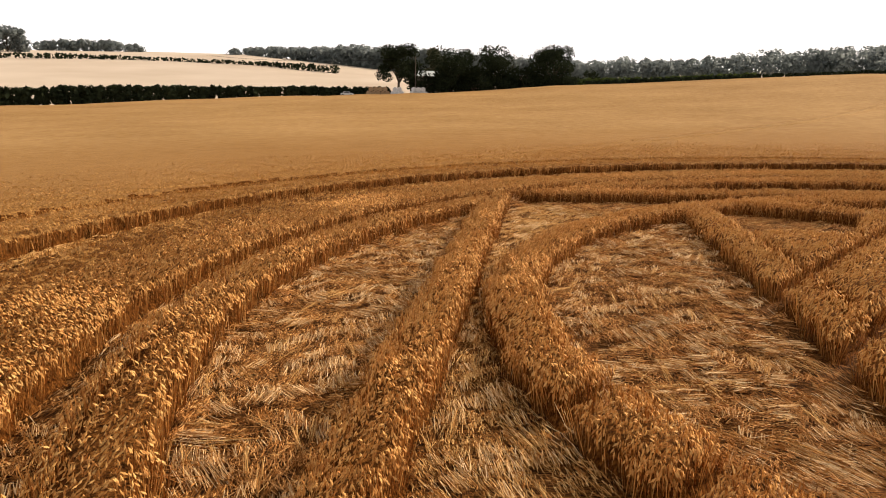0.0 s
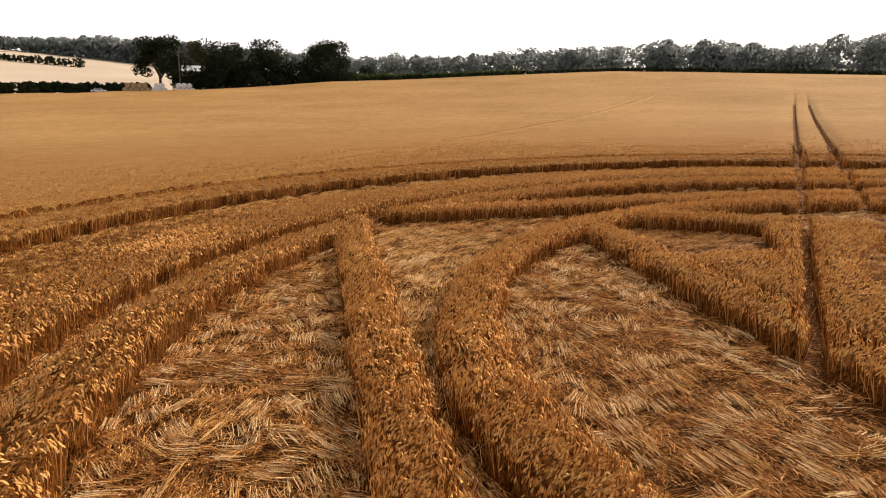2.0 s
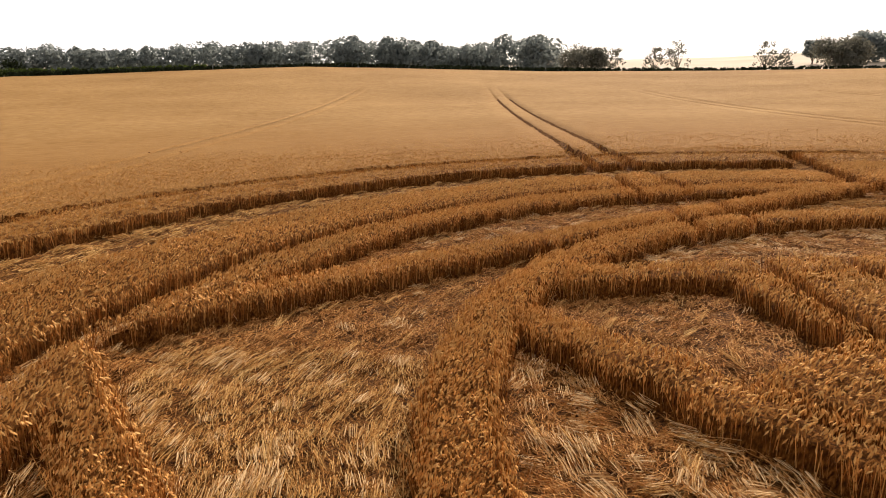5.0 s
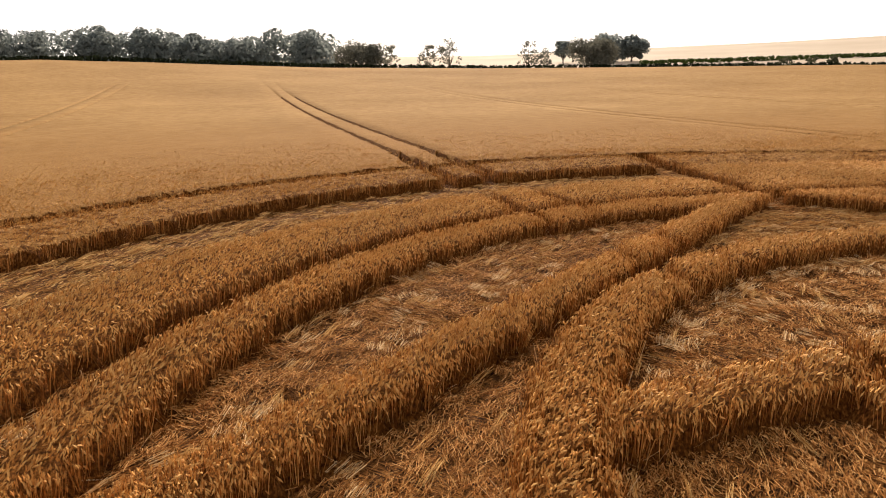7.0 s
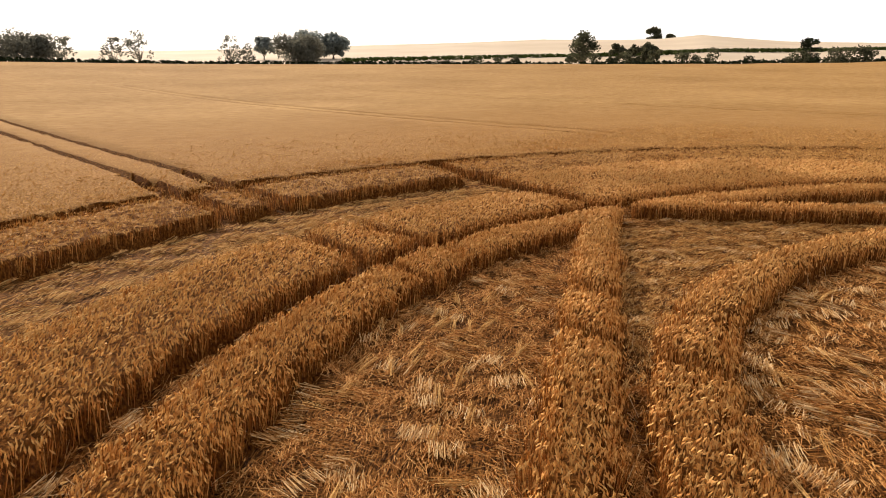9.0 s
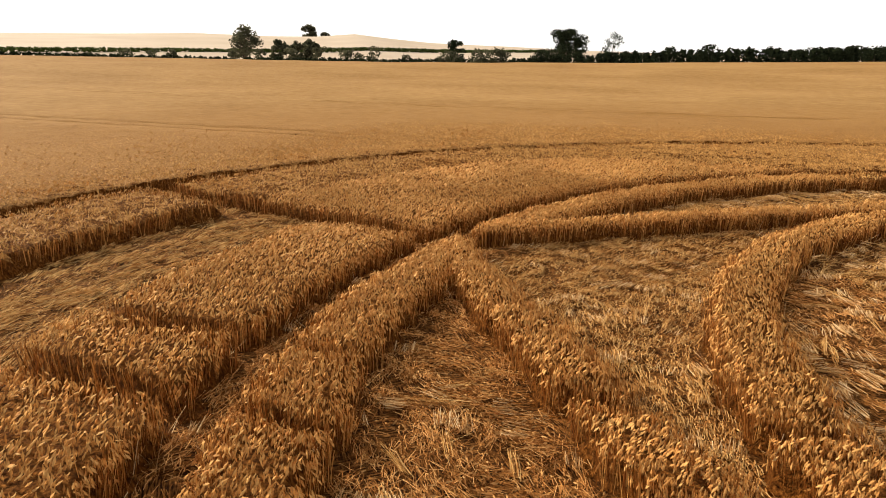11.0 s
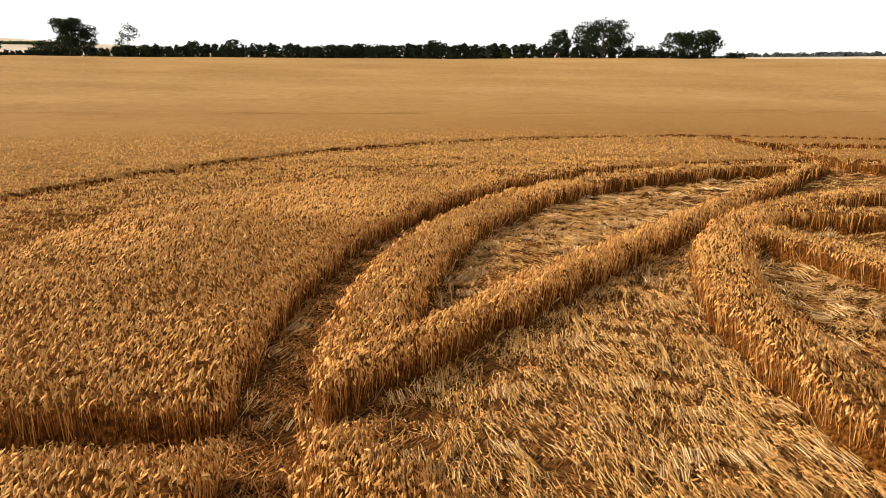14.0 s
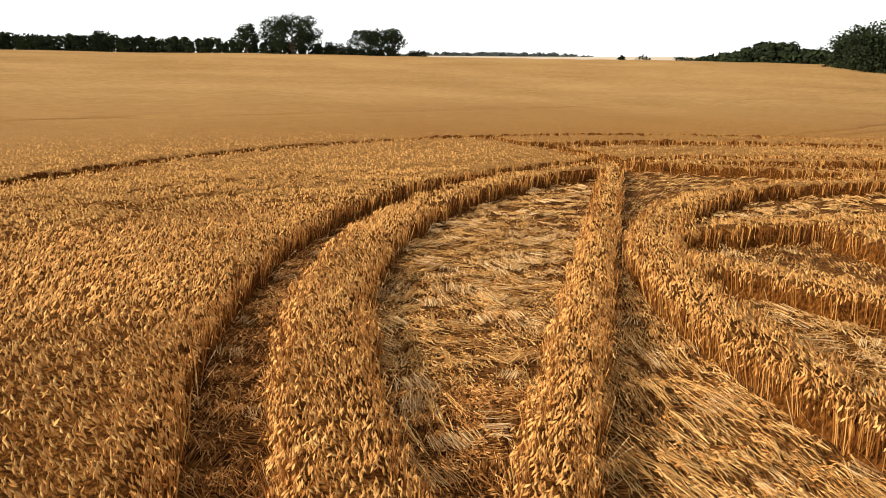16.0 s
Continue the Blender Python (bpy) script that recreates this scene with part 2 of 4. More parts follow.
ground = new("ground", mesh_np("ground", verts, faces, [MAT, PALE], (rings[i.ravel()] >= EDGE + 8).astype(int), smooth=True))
tagged(ground, "rolling farmland soil under straw with pale stubble hills", "ground", kind="structure")

# ---- the crop pattern, laid out round its centre ----
CROP = 0.575
TURN = math.radians(174.9)


def sway(x, y):
    """How far the crop stands above or below its usual height."""
    return 0.03 * wave(x, y, 2.5, 5) + 0.026 * wave(x, y, 0.7, 6) + 0.03 * wave(x, y, 0.36, 7)


TRAM = math.radians(49.25)
TRACKS = (6.49, 4.49)
FAR_TRACKS = (32.3, 30.3, -20.5, -22.4, -49.0, -51.0)
CU, SU = math.cos(TRAM), math.sin(TRAM)


def ring(r, a, b):
    return np.minimum(r - a, b - r)


def along(x, y, angle):
    return x * math.cos(angle) + y * math.sin(angle)


def standing(x, y):
    """Metres inside the standing crop, negative where it is laid; and the number of the piece."""
    r = np.hypot(x, y)
    s4 = np.max([along(x, y, TURN - k * math.pi / 2) for k in range(4)], axis=0)
    tri = [along(x, y, TURN - k * math.tau / 3) for k in range(3)]
    s3 = np.max(tri, axis=0)
    c1, c2 = TURN - 0.75 * math.pi, TURN - 1.25 * math.pi
    cut = np.maximum(along(x, y, c1 + math.pi / 2), along(x, y, c2 - math.pi / 2))
    plain = np.minimum(ring(r, 20.75, 30.75), -cut)
    ring1 = np.minimum(ring(r, 27.3, 30.75), cut - 0.95)
    az = np.degrees(np.arctan2(y, x)) % 360
    ring2 = np.minimum(ring(r, 20.65, 23.4 + 1.9 * smooth01(112, 150, az)), cut - 0.95)
    ring3 = np.minimum(ring(r, 18.6, 19.75), s4 - 14.1)
    thin = np.where(along(x, y, TURN - math.pi) > s4 - 1e-9, 1.0, 0.0)      # one side is a slimmer ridge
    side = np.minimum(np.minimum(15.05 - 0.33 * thin - s4, s4 - 14.2 + 0.12 * thin), 19.7 - r)
    circle = ring(r, 12.74, 13.74)
    chord = np.minimum(np.minimum(8.0 - s3, s3 - 7.05), 12.7 - r)
    block = 6.85 - s3
    for k in range(3):
        a = TURN - math.pi / 3 - k * math.tau / 3
        block = np.minimum(block, 7.3 + 0.7 * np.abs(along(x, y, a - math.pi / 2) + 0.6) - along(x, y, a))
    parts = np.stack([r - 31.5, plain, ring1, ring2, np.maximum(ring3, side), circle, chord, block])
    best, which = parts.max(axis=0), parts.argmax(axis=0)
    lump = np.where(which >= 2, 1.0, 0.6)
    best = best + lump * (0.07 * wave(x, y, 1.0, 11) + 0.085 * wave(x, y, 0.5, 12))
    v = -x * SU + y * CU
    u = np.abs(x * CU + y * SU)
    half = np.where(which >= 4, 0.205, 0.24) + 0.03 * wave(x, y, 1.2, 13) * (u < 34) - 0.13 * smooth01(33.0, 35.5, u)
    for t in TRACKS:
        best = np.minimum(best, np.abs(v - t) - half)
    return best, which


NAMES = [("field_crop", "ripe golden wheat standing round the flattened pattern"),
         ("plain_quarter_crop", "ripe standing wheat filling one quarter of the pattern"),
         ("outer_ring_crop", "ripe wheat left standing as the outer ring"),
         ("wide_ring_crop", "ripe wheat left standing as a wide ring"),
         ("square_ridge_crop", "narrow ridge of standing wheat round flattened segments"),
         ("circle_ridge_crop", "narrow circular ridge of standing ripe wheat"),
         ("chord_ridge_crop", "narrow straight ridge of standing ripe wheat"),
         ("centre_block_crop", "block of ripe wheat left standing near the centre")]

ARC_X, ARC_Y, ARC_R, ARC_LO, ARC_HI = 2.0, 0.0, 16.0, 20.0, 202.0


def nearness(x, y):
    """Metres from the arc through the best-seen stretch of the pattern."""
    dx, dy = x - ARC_X, y - ARC_Y
    ang = np.degrees(np.arctan2(dy, dx)) % 360
    d = np.abs(np.hypot(dx, dy) - ARC_R)
    ends = [np.hypot(dx - ARC_R * math.cos(math.radians(q)), dy - ARC_R * math.sin(math.radians(q))) for q in (ARC_LO, ARC_HI)]
    return np.where((ang > ARC_LO) & (ang < ARC_HI), d, np.minimum(*ends))


# dense body of the standing crop, on a fine grid along the wheel tracks
HALF, CELL = 36.0, 0.2
n1 = int(2 * HALF / CELL) + 1
uu, vv = np.meshgrid(np.linspace(-HALF, HALF, n1), np.linspace(-HALF, HALF, n1), indexing="ij")
px_, py_ = uu * CU - vv * SU, uu * SU + vv * CU
dist_in, piece = standing(px_, py_)
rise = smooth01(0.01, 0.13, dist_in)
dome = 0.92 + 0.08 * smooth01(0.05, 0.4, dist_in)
rim_in = smooth01(31.5, HALF, np.maximum(np.abs(uu), np.abs(vv)))
groove = smooth01(31.5, HALF, np.abs(uu))
body_z = terrain(px_, py_) + rise * (dome * CROP - 0.12 - 0.1 * (1 - smooth01(5.0, 14.0, nearness(px_, py_))) + 0.07 * rim_in + sway(px_, py_) * (1 - rim_in))
for t in FAR_TRACKS:        # older, half closed wheel tracks
    body_z -= 0.17 * rise * np.exp(-((vv - t) / 0.19) ** 2)
i, j = np.meshgrid(np.arange(n1 - 1), np.arange(n1 - 1), indexing="ij")
quad = np.stack([i * n1 + j, (i + 1) * n1 + j, (i + 1) * n1 + j + 1, i * n1 + j + 1], -1).reshape(-1, 4)
rq = rise.ravel()[quad].max(axis=1)
keep = (rq > 0.01)
quad = quad[keep]
wq = piece.ravel()[quad[:, 0]]
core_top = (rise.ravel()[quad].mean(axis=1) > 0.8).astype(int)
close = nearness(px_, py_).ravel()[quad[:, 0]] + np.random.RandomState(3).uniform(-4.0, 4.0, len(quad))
core_top[(core_top == 1) & (close < 12.0)] = 2      # near crop gets the darker colour painted as shade between ears
flat = np.stack([px_, py_, body_z], -1).reshape(-1, 3)
CROPS = []
for k, (nm, lab) in enumerate(NAMES):
    sel = wq == k
    q = quad[sel]
    used, inv = np.unique(q.ravel(), return_inverse=True)
    ob = new(nm, mesh_np(nm, flat[used], inv.reshape(-1, 4), [CORE_SHADE, TOP, GAP_SHADE], core_top[sel], smooth=True))
    CROPS.append(tagged(ob, lab, "wheat", kind="stuff"))

# trodden straw mat between the standing pieces
lay_z = terrain(px_, py_) + 0.1 * groove + 0.045 * wave(px_, py_, 1.1, 21) + 0.035 * wave(px_, py_, 0.45, 22)
quad = np.stack([i * n1 + j, (i + 1) * n1 + j, (i + 1) * n1 + j + 1, i * n1 + j + 1], -1).reshape(-1, 4)
keep = (dist_in.ravel()[quad].min(axis=1) < 0.2)
used, inv = np.unique(quad[keep].ravel(), return_inverse=True)
flat = np.stack([px_, py_, lay_z], -1).reshape(-1, 3)
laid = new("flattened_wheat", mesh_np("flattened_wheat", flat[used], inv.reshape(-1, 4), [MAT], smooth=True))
tagged(laid, "wheat pressed flat into a woven mat of straw", "straw", kind="stuff")

# open field beyond, in strips between the wheel tracks
ul = np.concatenate([-np.geomspace(290, HALF, 40), np.linspace(-HALF, HALF, 25)[1:-1], np.geomspace(HALF, 290, 110)])
ve = [HALF, -HALF]
for t in TRACKS:
    ve += [t - 0.21, t - 0.11, t + 0.11, t + 0.21]
for t in FAR_TRACKS:
    ve += [t - 0.18, t - 0.09, t + 0.09, t + 0.18]
vl = np.unique(np.round(np.concatenate([-np.geomspace(290, HALF, 36), np.linspace(-HALF, HALF, 25), np.geomspace(HALF, 290, 36), ve]), 4))
uu, vv = np.meshgrid(ul, vl, indexing="ij")
wob = np.zeros(uu.shape)
for t in TRACKS + FAR_TRACKS:
    wob += (np.abs(vv - t) < 0.3) * (np.abs(uu) > HALF + 0.5) * 0.05 * wave(uu * 1.0, vv * 3.0, 3.0, 71)
fx, fy = uu * CU - (vv + wob) * SU, uu * SU + (vv + wob) * CU
fz = terrain(fx, fy) + CROP - 0.05 + sway(fx, fy) * (np.maximum(np.abs(uu), np.abs(vv)) < 60) * smooth01(HALF, HALF + 5, np.maximum(np.abs(uu), np.abs(vv)))
for t in TRACKS + FAR_TRACKS:
    fz -= (np.abs(vv - t) < 0.14) * (0.3 if t in TRACKS else 0.2 if t > 0 else 0.09) * (1 - smooth01(90, 150, uu))
i, j = np.meshgrid(np.arange(len(ul) - 1), np.arange(len(vl) - 1), indexing="ij")
nv = len(vl)
quad = np.stack([i * nv + j, (i + 1) * nv + j, (i + 1) * nv + j + 1, i * nv + j + 1], -1).reshape(-1, 4)
uc, vc = (ul[i] + ul[i + 1]).ravel() / 2, (vl[j] + vl[j + 1]).ravel() / 2
ok = np.maximum(np.abs(uc), np.abs(vc)) > HALF - 0.001
floor_of = np.zeros(len(uc), dtype=int)
for t in TRACKS + FAR_TRACKS:
    floor_of |= ((np.abs(vc - t) < 0.18) & (uc < 110) & (t in TRACKS)).astype(int)
rc = np.hypot(fx, fy).ravel()[quad].max(axis=1)
azc = np.degrees(np.arctan2(fy, fx)).ravel()[quad].mean(axis=1)
ok &= rc < np.where((azc > 95) & (azc < 108), EDGE - 9, EDGE + 3)
ok &= ~((np.abs(uc) < HALF) & (np.abs(vc) < HALF))
fv = np.stack([fx, fy, fz], -1).reshape(-1, 3)
fq, fm = quad[ok], floor_of[ok]
for su in (-1, 1):      # cut face of the crop where the tracks begin
    row = np.argmin(np.abs(ul - su * HALF))
    for t in TRACKS + FAR_TRACKS:
        cols = [c for c in range(nv) if abs(vl[c] - t) < 1.6]
        for a, b in zip(cols, cols[1:]):
            ends = fv[[row * nv + a, row * nv + b]]
            low = ends - np.array([0, 0, 0.55])
            fq = np.concatenate([fq, [[len(fv), len(fv) + 1, len(fv) + 3, len(fv) + 2]]])
            fv = np.concatenate([fv, ends, low])
            fm = np.append(fm, 2)
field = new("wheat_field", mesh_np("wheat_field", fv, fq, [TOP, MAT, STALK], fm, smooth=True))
tagged(field, "wide open field of ripe golden wheat", "wheat", kind="stuff")

# ---- single stems, ears and straws ----
rng = np.random.RandomState(7)


def shown(x, y):
    """Leaves out what lies behind the walk."""
    behind = ((y < -15) & (x < -9)) | ((x < -31) & (y < 4)) | ((x < -17) & (y < -9))
    return ~behind


def scatter(per_m2, r0, r1, near0, near1):
    """Random places in a ring round the centre, at a density that applies between two nearness bounds."""
    n = int(per_m2 * math.pi * (r1 * r1 - r0 * r0))
    r = np.sqrt(rng.uniform(r0 * r0, r1 * r1, n))
    a = rng.uniform(0, math.tau, n)
    x, y = r * np.cos(a), r * np.sin(a)
    d = nearness(x, y)
    k = (d >= near0) & (d < near1) & shown(x, y)
    return x[k], y[k]


def place(template, faces, x, y, z, yaw, tilt, size):
    """Copies of a small shape: tilted about its own y axis, turned, sized and moved."""
    t = template[None] * size[:, None, None]
    ct, st = np.cos(tilt)[:, None], np.sin(tilt)[:, None]
    tx = t[..., 0] * ct + t[..., 2] * st
    tz = -t[..., 0] * st + t[..., 2] * ct
    cy, sy = np.cos(yaw)[:, None], np.sin(yaw)[:, None]
    v = np.stack([tx * cy - t[..., 1] * sy + x[:, None], tx * sy + t[..., 1] * cy + y[:, None], tz + z[:, None]], -1)
    f = faces[None] + (np.arange(len(x)) * len(template))[:, None, None]
    return v.reshape(-1, 3), f.reshape(-1, faces.shape[1])


def plain_ear(length, half, deep):
    """A ripe ear along +x: full in the middle, ridged on top and open below."""
    return np.array([(0, 0, 0), (0.5 * length, half, -deep), (length, 0, -0.6 * deep), (0.5 * length, -half, -deep), (0.55 * length, 0, deep)]), np.array([(0, 4, 1), (1, 4, 2), (2, 4, 3), (3, 4, 0)])


MID_V, MID_F = plain_ear(0.098, 0.0125, 0.010)
EAR_V = np.concatenate([plain_ear(0.086, 0.0115, 0.0095)[0], [(0, 0.003, 0.002), (0, -0.003, 0.002), (0.056, 0, -0.058)]])      # with the thin stem under its neck
EAR_F = np.concatenate([MID_F, [(5, 6, 7)]])
LIE_V, LIE_F = plain_ear(0.090, 0.0105, 0.008)
FLAT_V, FLAT_F = np.array([(0, 0, 0), (0.05, 0.0115, 0.004), (0.095, 0, 0), (0.045, -0.0115, -0.002)]), np.array([(0, 2, 1), (0, 3, 2)])


def part(name, me, parent, label=""):
    ob = new(name, me)
    ob.parent = parent
    return tagged(ob, label)


def outward(x, y):
    """The way out of the standing crop at a place near its edge."""
    e = 0.09
    gx = standing(x + e, y)[0] - standing(x - e, y)[0]
    gy = standing(x, y + e)[0] - standing(x, y - e)[0]
    return np.arctan2(-gy, -gx)


for dens, n0, n1_, sz, nm, clear, droop in ((400, 0, 3.5, 1.0, "near_ears", -0.04, 0.9), (245, 3.5, 9.0, 1.02, "near_ears", -0.03, 0.82), (100, 9.0, 16.0, 1.2, "ears", 0.0, 0.65), (34, 16.0, 30.0, 1.5, "far_ears", 0.06, 0.45)):
    x, y = scatter(dens, 0, 62, n0, n1_)
    d, k = standing(x, y)
    v = -x * SU + y * CU
    slot = (np.abs(np.hypot(x, y) - 31.2) < 0.6) | ((k < 4) & (np.min([np.abs(v - t) for t in TRACKS], axis=0) < 0.6))
    closed = np.min([np.abs(v - t) for t in FAR_TRACKS], axis=0) < 0.2
    s = ~closed & (d > np.where(slot, max(clear, 0.06), clear)) & (rng.uniform(0, 1, len(x)) < np.clip((30 - nearness(x, y)) / 10, 0, 1))
    x, y, d, k = x[s], y[s], d[s], k[s]
    fall = (0.90 + 0.10 * smooth01(-0.02, 0.28, d)) * CROP
    spread = 0.055 if sz < 1.2 else 0.035
    top = terrain(x, y) + (fall + sway(x, y)) * (1.0 + spread * rng.randn(len(x)).clip(-2.0, 1.4)) - (0.13 * rng.uniform(0, 1, len(x)) ** 2.5 if sz < 1.1 else 0.0)
    yaw = 0.9 * wave(x, y, 7.0, 31) + 2.2 + rng.normal(0, 0.9, len(x))
    rim = d < 0.17
    if sz < 1.4:
        yaw[rim] = outward(x[rim], y[rim]) + rng.normal(0, 0.75, int(rim.sum()))
    tilt = droop + rng.normal(0, 0.32, len(x)) + 0.2 * rim
    size = sz * rng.uniform(0.8, 1.2, len(x))
    tv, tf = (EAR_V, EAR_F) if sz < 1.01 else (MID_V, MID_F) if sz < 1.1 else (FLAT_V * 1.1, FLAT_F)
    for kk in range(len(NAMES)):
        s = k == kk
        if s.sum() < 3:
            continue
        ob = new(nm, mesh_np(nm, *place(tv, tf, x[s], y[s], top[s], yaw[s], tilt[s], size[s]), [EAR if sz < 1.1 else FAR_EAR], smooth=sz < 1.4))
        tagged(ob, "nodding ripe wheat ears", kind="stuff")
        ob.parent = CROPS[kk]

# stems along every edge, in loose tufts
for dens, n0, n1_, wd in ((1000, 0, 4.5, 0.008), (620, 4.5, 9.0, 0.010), (420, 9.0, 16.0, 0.0135), (170, 16.0, 40, 0.021)):
    x, y = scatter(dens, 0, 33, n0, n1_)
    d, k = standing(x, y)
    tuft = wave(x, y, 0.2, 43)
    s = (d > -0.05) & (d < 0.15) & ((np.hypot(x, y) < 31.2) | (rng.uniform(0, 1, len(x)) < 0.3)) & (rng.uniform(-1.1, 1.0, len(x)) < tuft)
    x, y, d, k = x[s], y[s], d[s], k[s]
    n = len(x)
    z = terrain(x, y)
    yaw = rng.uniform(0, math.tau, n)
    out = outward(x, y)
    push = rng.normal(0.035, 0.05, n) + 0.05 * wave(x, y, 0.6, 41)
    lean = np.stack([np.cos(out) * push, np.sin(out) * push], -1) + rng.normal(0, 0.03, (n, 2))
    h = ((0.90 + 0.10 * smooth01(-0.02, 0.28, d)) * CROP + sway(x, y)) * rng.uniform(0.8, 1.0, n)
    ox, oy = np.cos(yaw) * wd / 2, np.sin(yaw) * wd / 2
    lo_l = np.stack([x - ox, y - oy, z], -1)
    lo_r = np.stack([x + ox, y + oy, z], -1)
    hi_r = np.stack([x + ox + lean[:, 0], y + oy + lean[:, 1], z + h], -1)
    hi_l = np.stack([x - ox + lean[:, 0], y - oy + lean[:, 1], z + h], -1)
    hung = rng.uniform(0, 1, n) < (0.2 if wd < 0.01 else 0.0)
    for kk in range(len(NAMES)):
        s = k == kk
        if s.sum() < 3:
            continue
        v = np.stack([lo_l[s], lo_r[s], hi_r[s], hi_l[s]], 1).reshape(-1, 3)
        ob = new("stems", mesh_np("stems", v, np.arange(len(v)).reshape(-1, 4), [STALK]))
        ob.parent = CROPS[kk]
        tagged(ob, "upright golden straw stems", kind="stuff")
        s &= hung
        m = int(s.sum())
        if m > 2:
            tip = hi_l[s]
            v, f = place(MID_V, MID_F, tip[:, 0], tip[:, 1], tip[:, 2] - 0.16 * rng.uniform(0, 1, m) ** 2, out[s] + rng.normal(0, 0.8, m), rng.normal(1.0, 0.3, m), rng.uniform(0.8, 1.1, m))
            ob = part("edge_ears", mesh_np("edge_ears", v, f, [EAR]), CROPS[kk], "ripe ears hanging over the cut edge")
            ob["kind"] = "stuff"


def lay_angle(x, y):
    """Which way the crop was pressed: combed along the paths, woven in swathes inside the segments."""
    r = np.hypot(x, y)
    a = np.arctan2(y, x)
    s4 = np.max([along(x, y, TURN - k * math.pi / 2) for k in range(4)], axis=0)
    s3 = np.max([along(x, y, TURN - k * math.tau / 3) for k in range(3)], axis=0)
    comb = a - math.pi / 2 + 0.32 * wave(x, y, 2.5, 51)
    cu, cv = np.floor((x + 0.3 * wave(x, y, 1.6, 52)) / 0.8), np.floor((y + 0.3 * wave(x, y, 1.6, 53)) / 0.7)
    h = np.modf(np.abs(np.sin(cu * 12.9898 + cv * 78.233) * 43758.5453))[0]
    woven = a - math.pi / 2 + np.where(h < 0.5, 0.1, np.where(h < 0.75, 1.5, np.where(h < 0.9, 0.6, -0.6))) + 0.2 * wave(x, y, 1.5, 54)
    inside = ((s4 > 14.9) & (r < 18.7)) | ((r < 12.7) & (s3 > 7.9))
    return np.where(inside, woven, comb), inside, np.where(inside, 0.05 * h, 0.0)


def floor_z(x, y):
    """Height of the trodden mat."""
    return terrain(x, y) + 0.01 + 0.045 * wave(x, y, 1.1, 21) + 0.035 * wave(x, y, 0.45, 22)


def swathes(x, y, n_each, half, ln0, ln1, wd, mat, name, label, ear_share, tip_up, bent, fan, base, jut):
    """Sheaves of straws pressed down side by side, root low and ear end over the next sheaf."""
    if len(x) == 0:
        return
    ang, inside, lift = lay_angle(x, y)
    ang = ang + rng.normal(0, 0.14, len(x))
    lift = lift + base + rng.uniform(0, 0.015, len(x))
    rise = tip_up * rng.uniform(0.3, 1.0, len(x)) ** 1.5
    half_of = half * rng.uniform(0.6, 1.3, len(x))
    m = len(x) * n_each
    bx, by, ba, bl, br, bh = (np.repeat(q, n_each) for q in (x, y, ang, lift, rise, half_of))
    off, fwd = rng.uniform(-1, 1, m) * bh, rng.normal(0, jut, m)
    ba2 = ba + rng.normal(0, fan, m)
    stray = rng.uniform(0, 1, m) < 0.06
    ba2[stray] += rng.normal(0, 0.6, int(stray.sum()))
    mx0, my0 = bx + np.cos(ba) * fwd - np.sin(ba) * off, by + np.sin(ba) * fwd + np.cos(ba) * off
    ln = rng.uniform(ln0, ln1, m)
    cx, sx = np.cos(ba2), np.sin(ba2)
    across = -mx0 * SU + my0 * CU
    rut = np.min([np.abs(across - t) for t in TRACKS], axis=0) < 0.26       # dark mat left bare in tracks between crop, standing for their shade
    rut &= np.maximum(standing(mx0 - 0.5 * SU, my0 + 0.5 * CU)[0], standing(mx0 + 0.5 * SU, my0 - 0.5 * CU)[0]) > 0.02
    clear = (standing(mx0, my0)[0] < -0.07) & (~rut | (rng.uniform(0, 1, m) < 0.12))
    clear &= standing(mx0 + cx * ln * 0.5, my0 + sx * ln * 0.5)[0] < -0.02
    clear &= standing(mx0 - cx * ln * 0.5, my0 - sx * ln * 0.5)[0] < -0.02
    mx0, my0, ba2, bl, br, ln, cx, sx = (q[clear] for q in (mx0, my0, ba2, bl, br, ln, cx, sx))
    m = len(mx0)
    if m == 0:
        return
    z0 = floor_z(mx0, my0) + bl + rng.uniform(0, 0.03, m)
    bow = rng.uniform(0.0, 0.012, m) + rng.uniform(0, 1, m) ** 14 * 0.1
    side = rng.normal(0, 0.008, m)
    roll = rng.normal(0, 0.55, m)
    wx, wy, wz = -sx * np.cos(roll) * wd, cx * np.cos(roll) * wd, np.sin(roll) * wd
    rows = []
    for q in ((0.0, 0.5, 1.0) if bent else (0.0, 1.0)):
        hump = q * (1 - q) * 4
        ax = mx0 + cx * ln * (q - 0.5) - sx * side * hump
        ay = my0 + sx * ln * (q - 0.5) + cx * side * hump
        az = z0 + bow * hump + br * q
        for sg in (-0.5, 0.5):
            rows.append(np.stack([ax + wx * sg, ay + wy * sg, az + wz * sg], -1))
    v = np.stack(rows, 1).reshape(-1, 3)
    f = np.array([(0, 2, 3, 1), (2, 4, 5, 3)] if bent else [(0, 2, 3, 1)])[None] + (np.arange(m) * len(rows))[:, None, None]
    part(name, mesh_np(name, v, f.reshape(-1, 4), [mat]), laid, label)["kind"] = "stuff"
    e = rng.uniform(0, 1, m) < ear_share
    c = int(e.sum())
    if c == 0:
        return
    v, f = place(*((LIE_V, LIE_F) if wd < 0.008 else (FLAT_V, FLAT_F)), mx0[e] + cx[e] * ln[e] * 0.5, my0[e] + sx[e] * ln[e] * 0.5, z0[e] + br[e] + 0.008, ba2[e] + rng.normal(0, 0.35, c), rng.normal(0.15, 0.3, c), rng.uniform(0.8, 1.2, c) * (wd / 0.0085) ** 0.55)
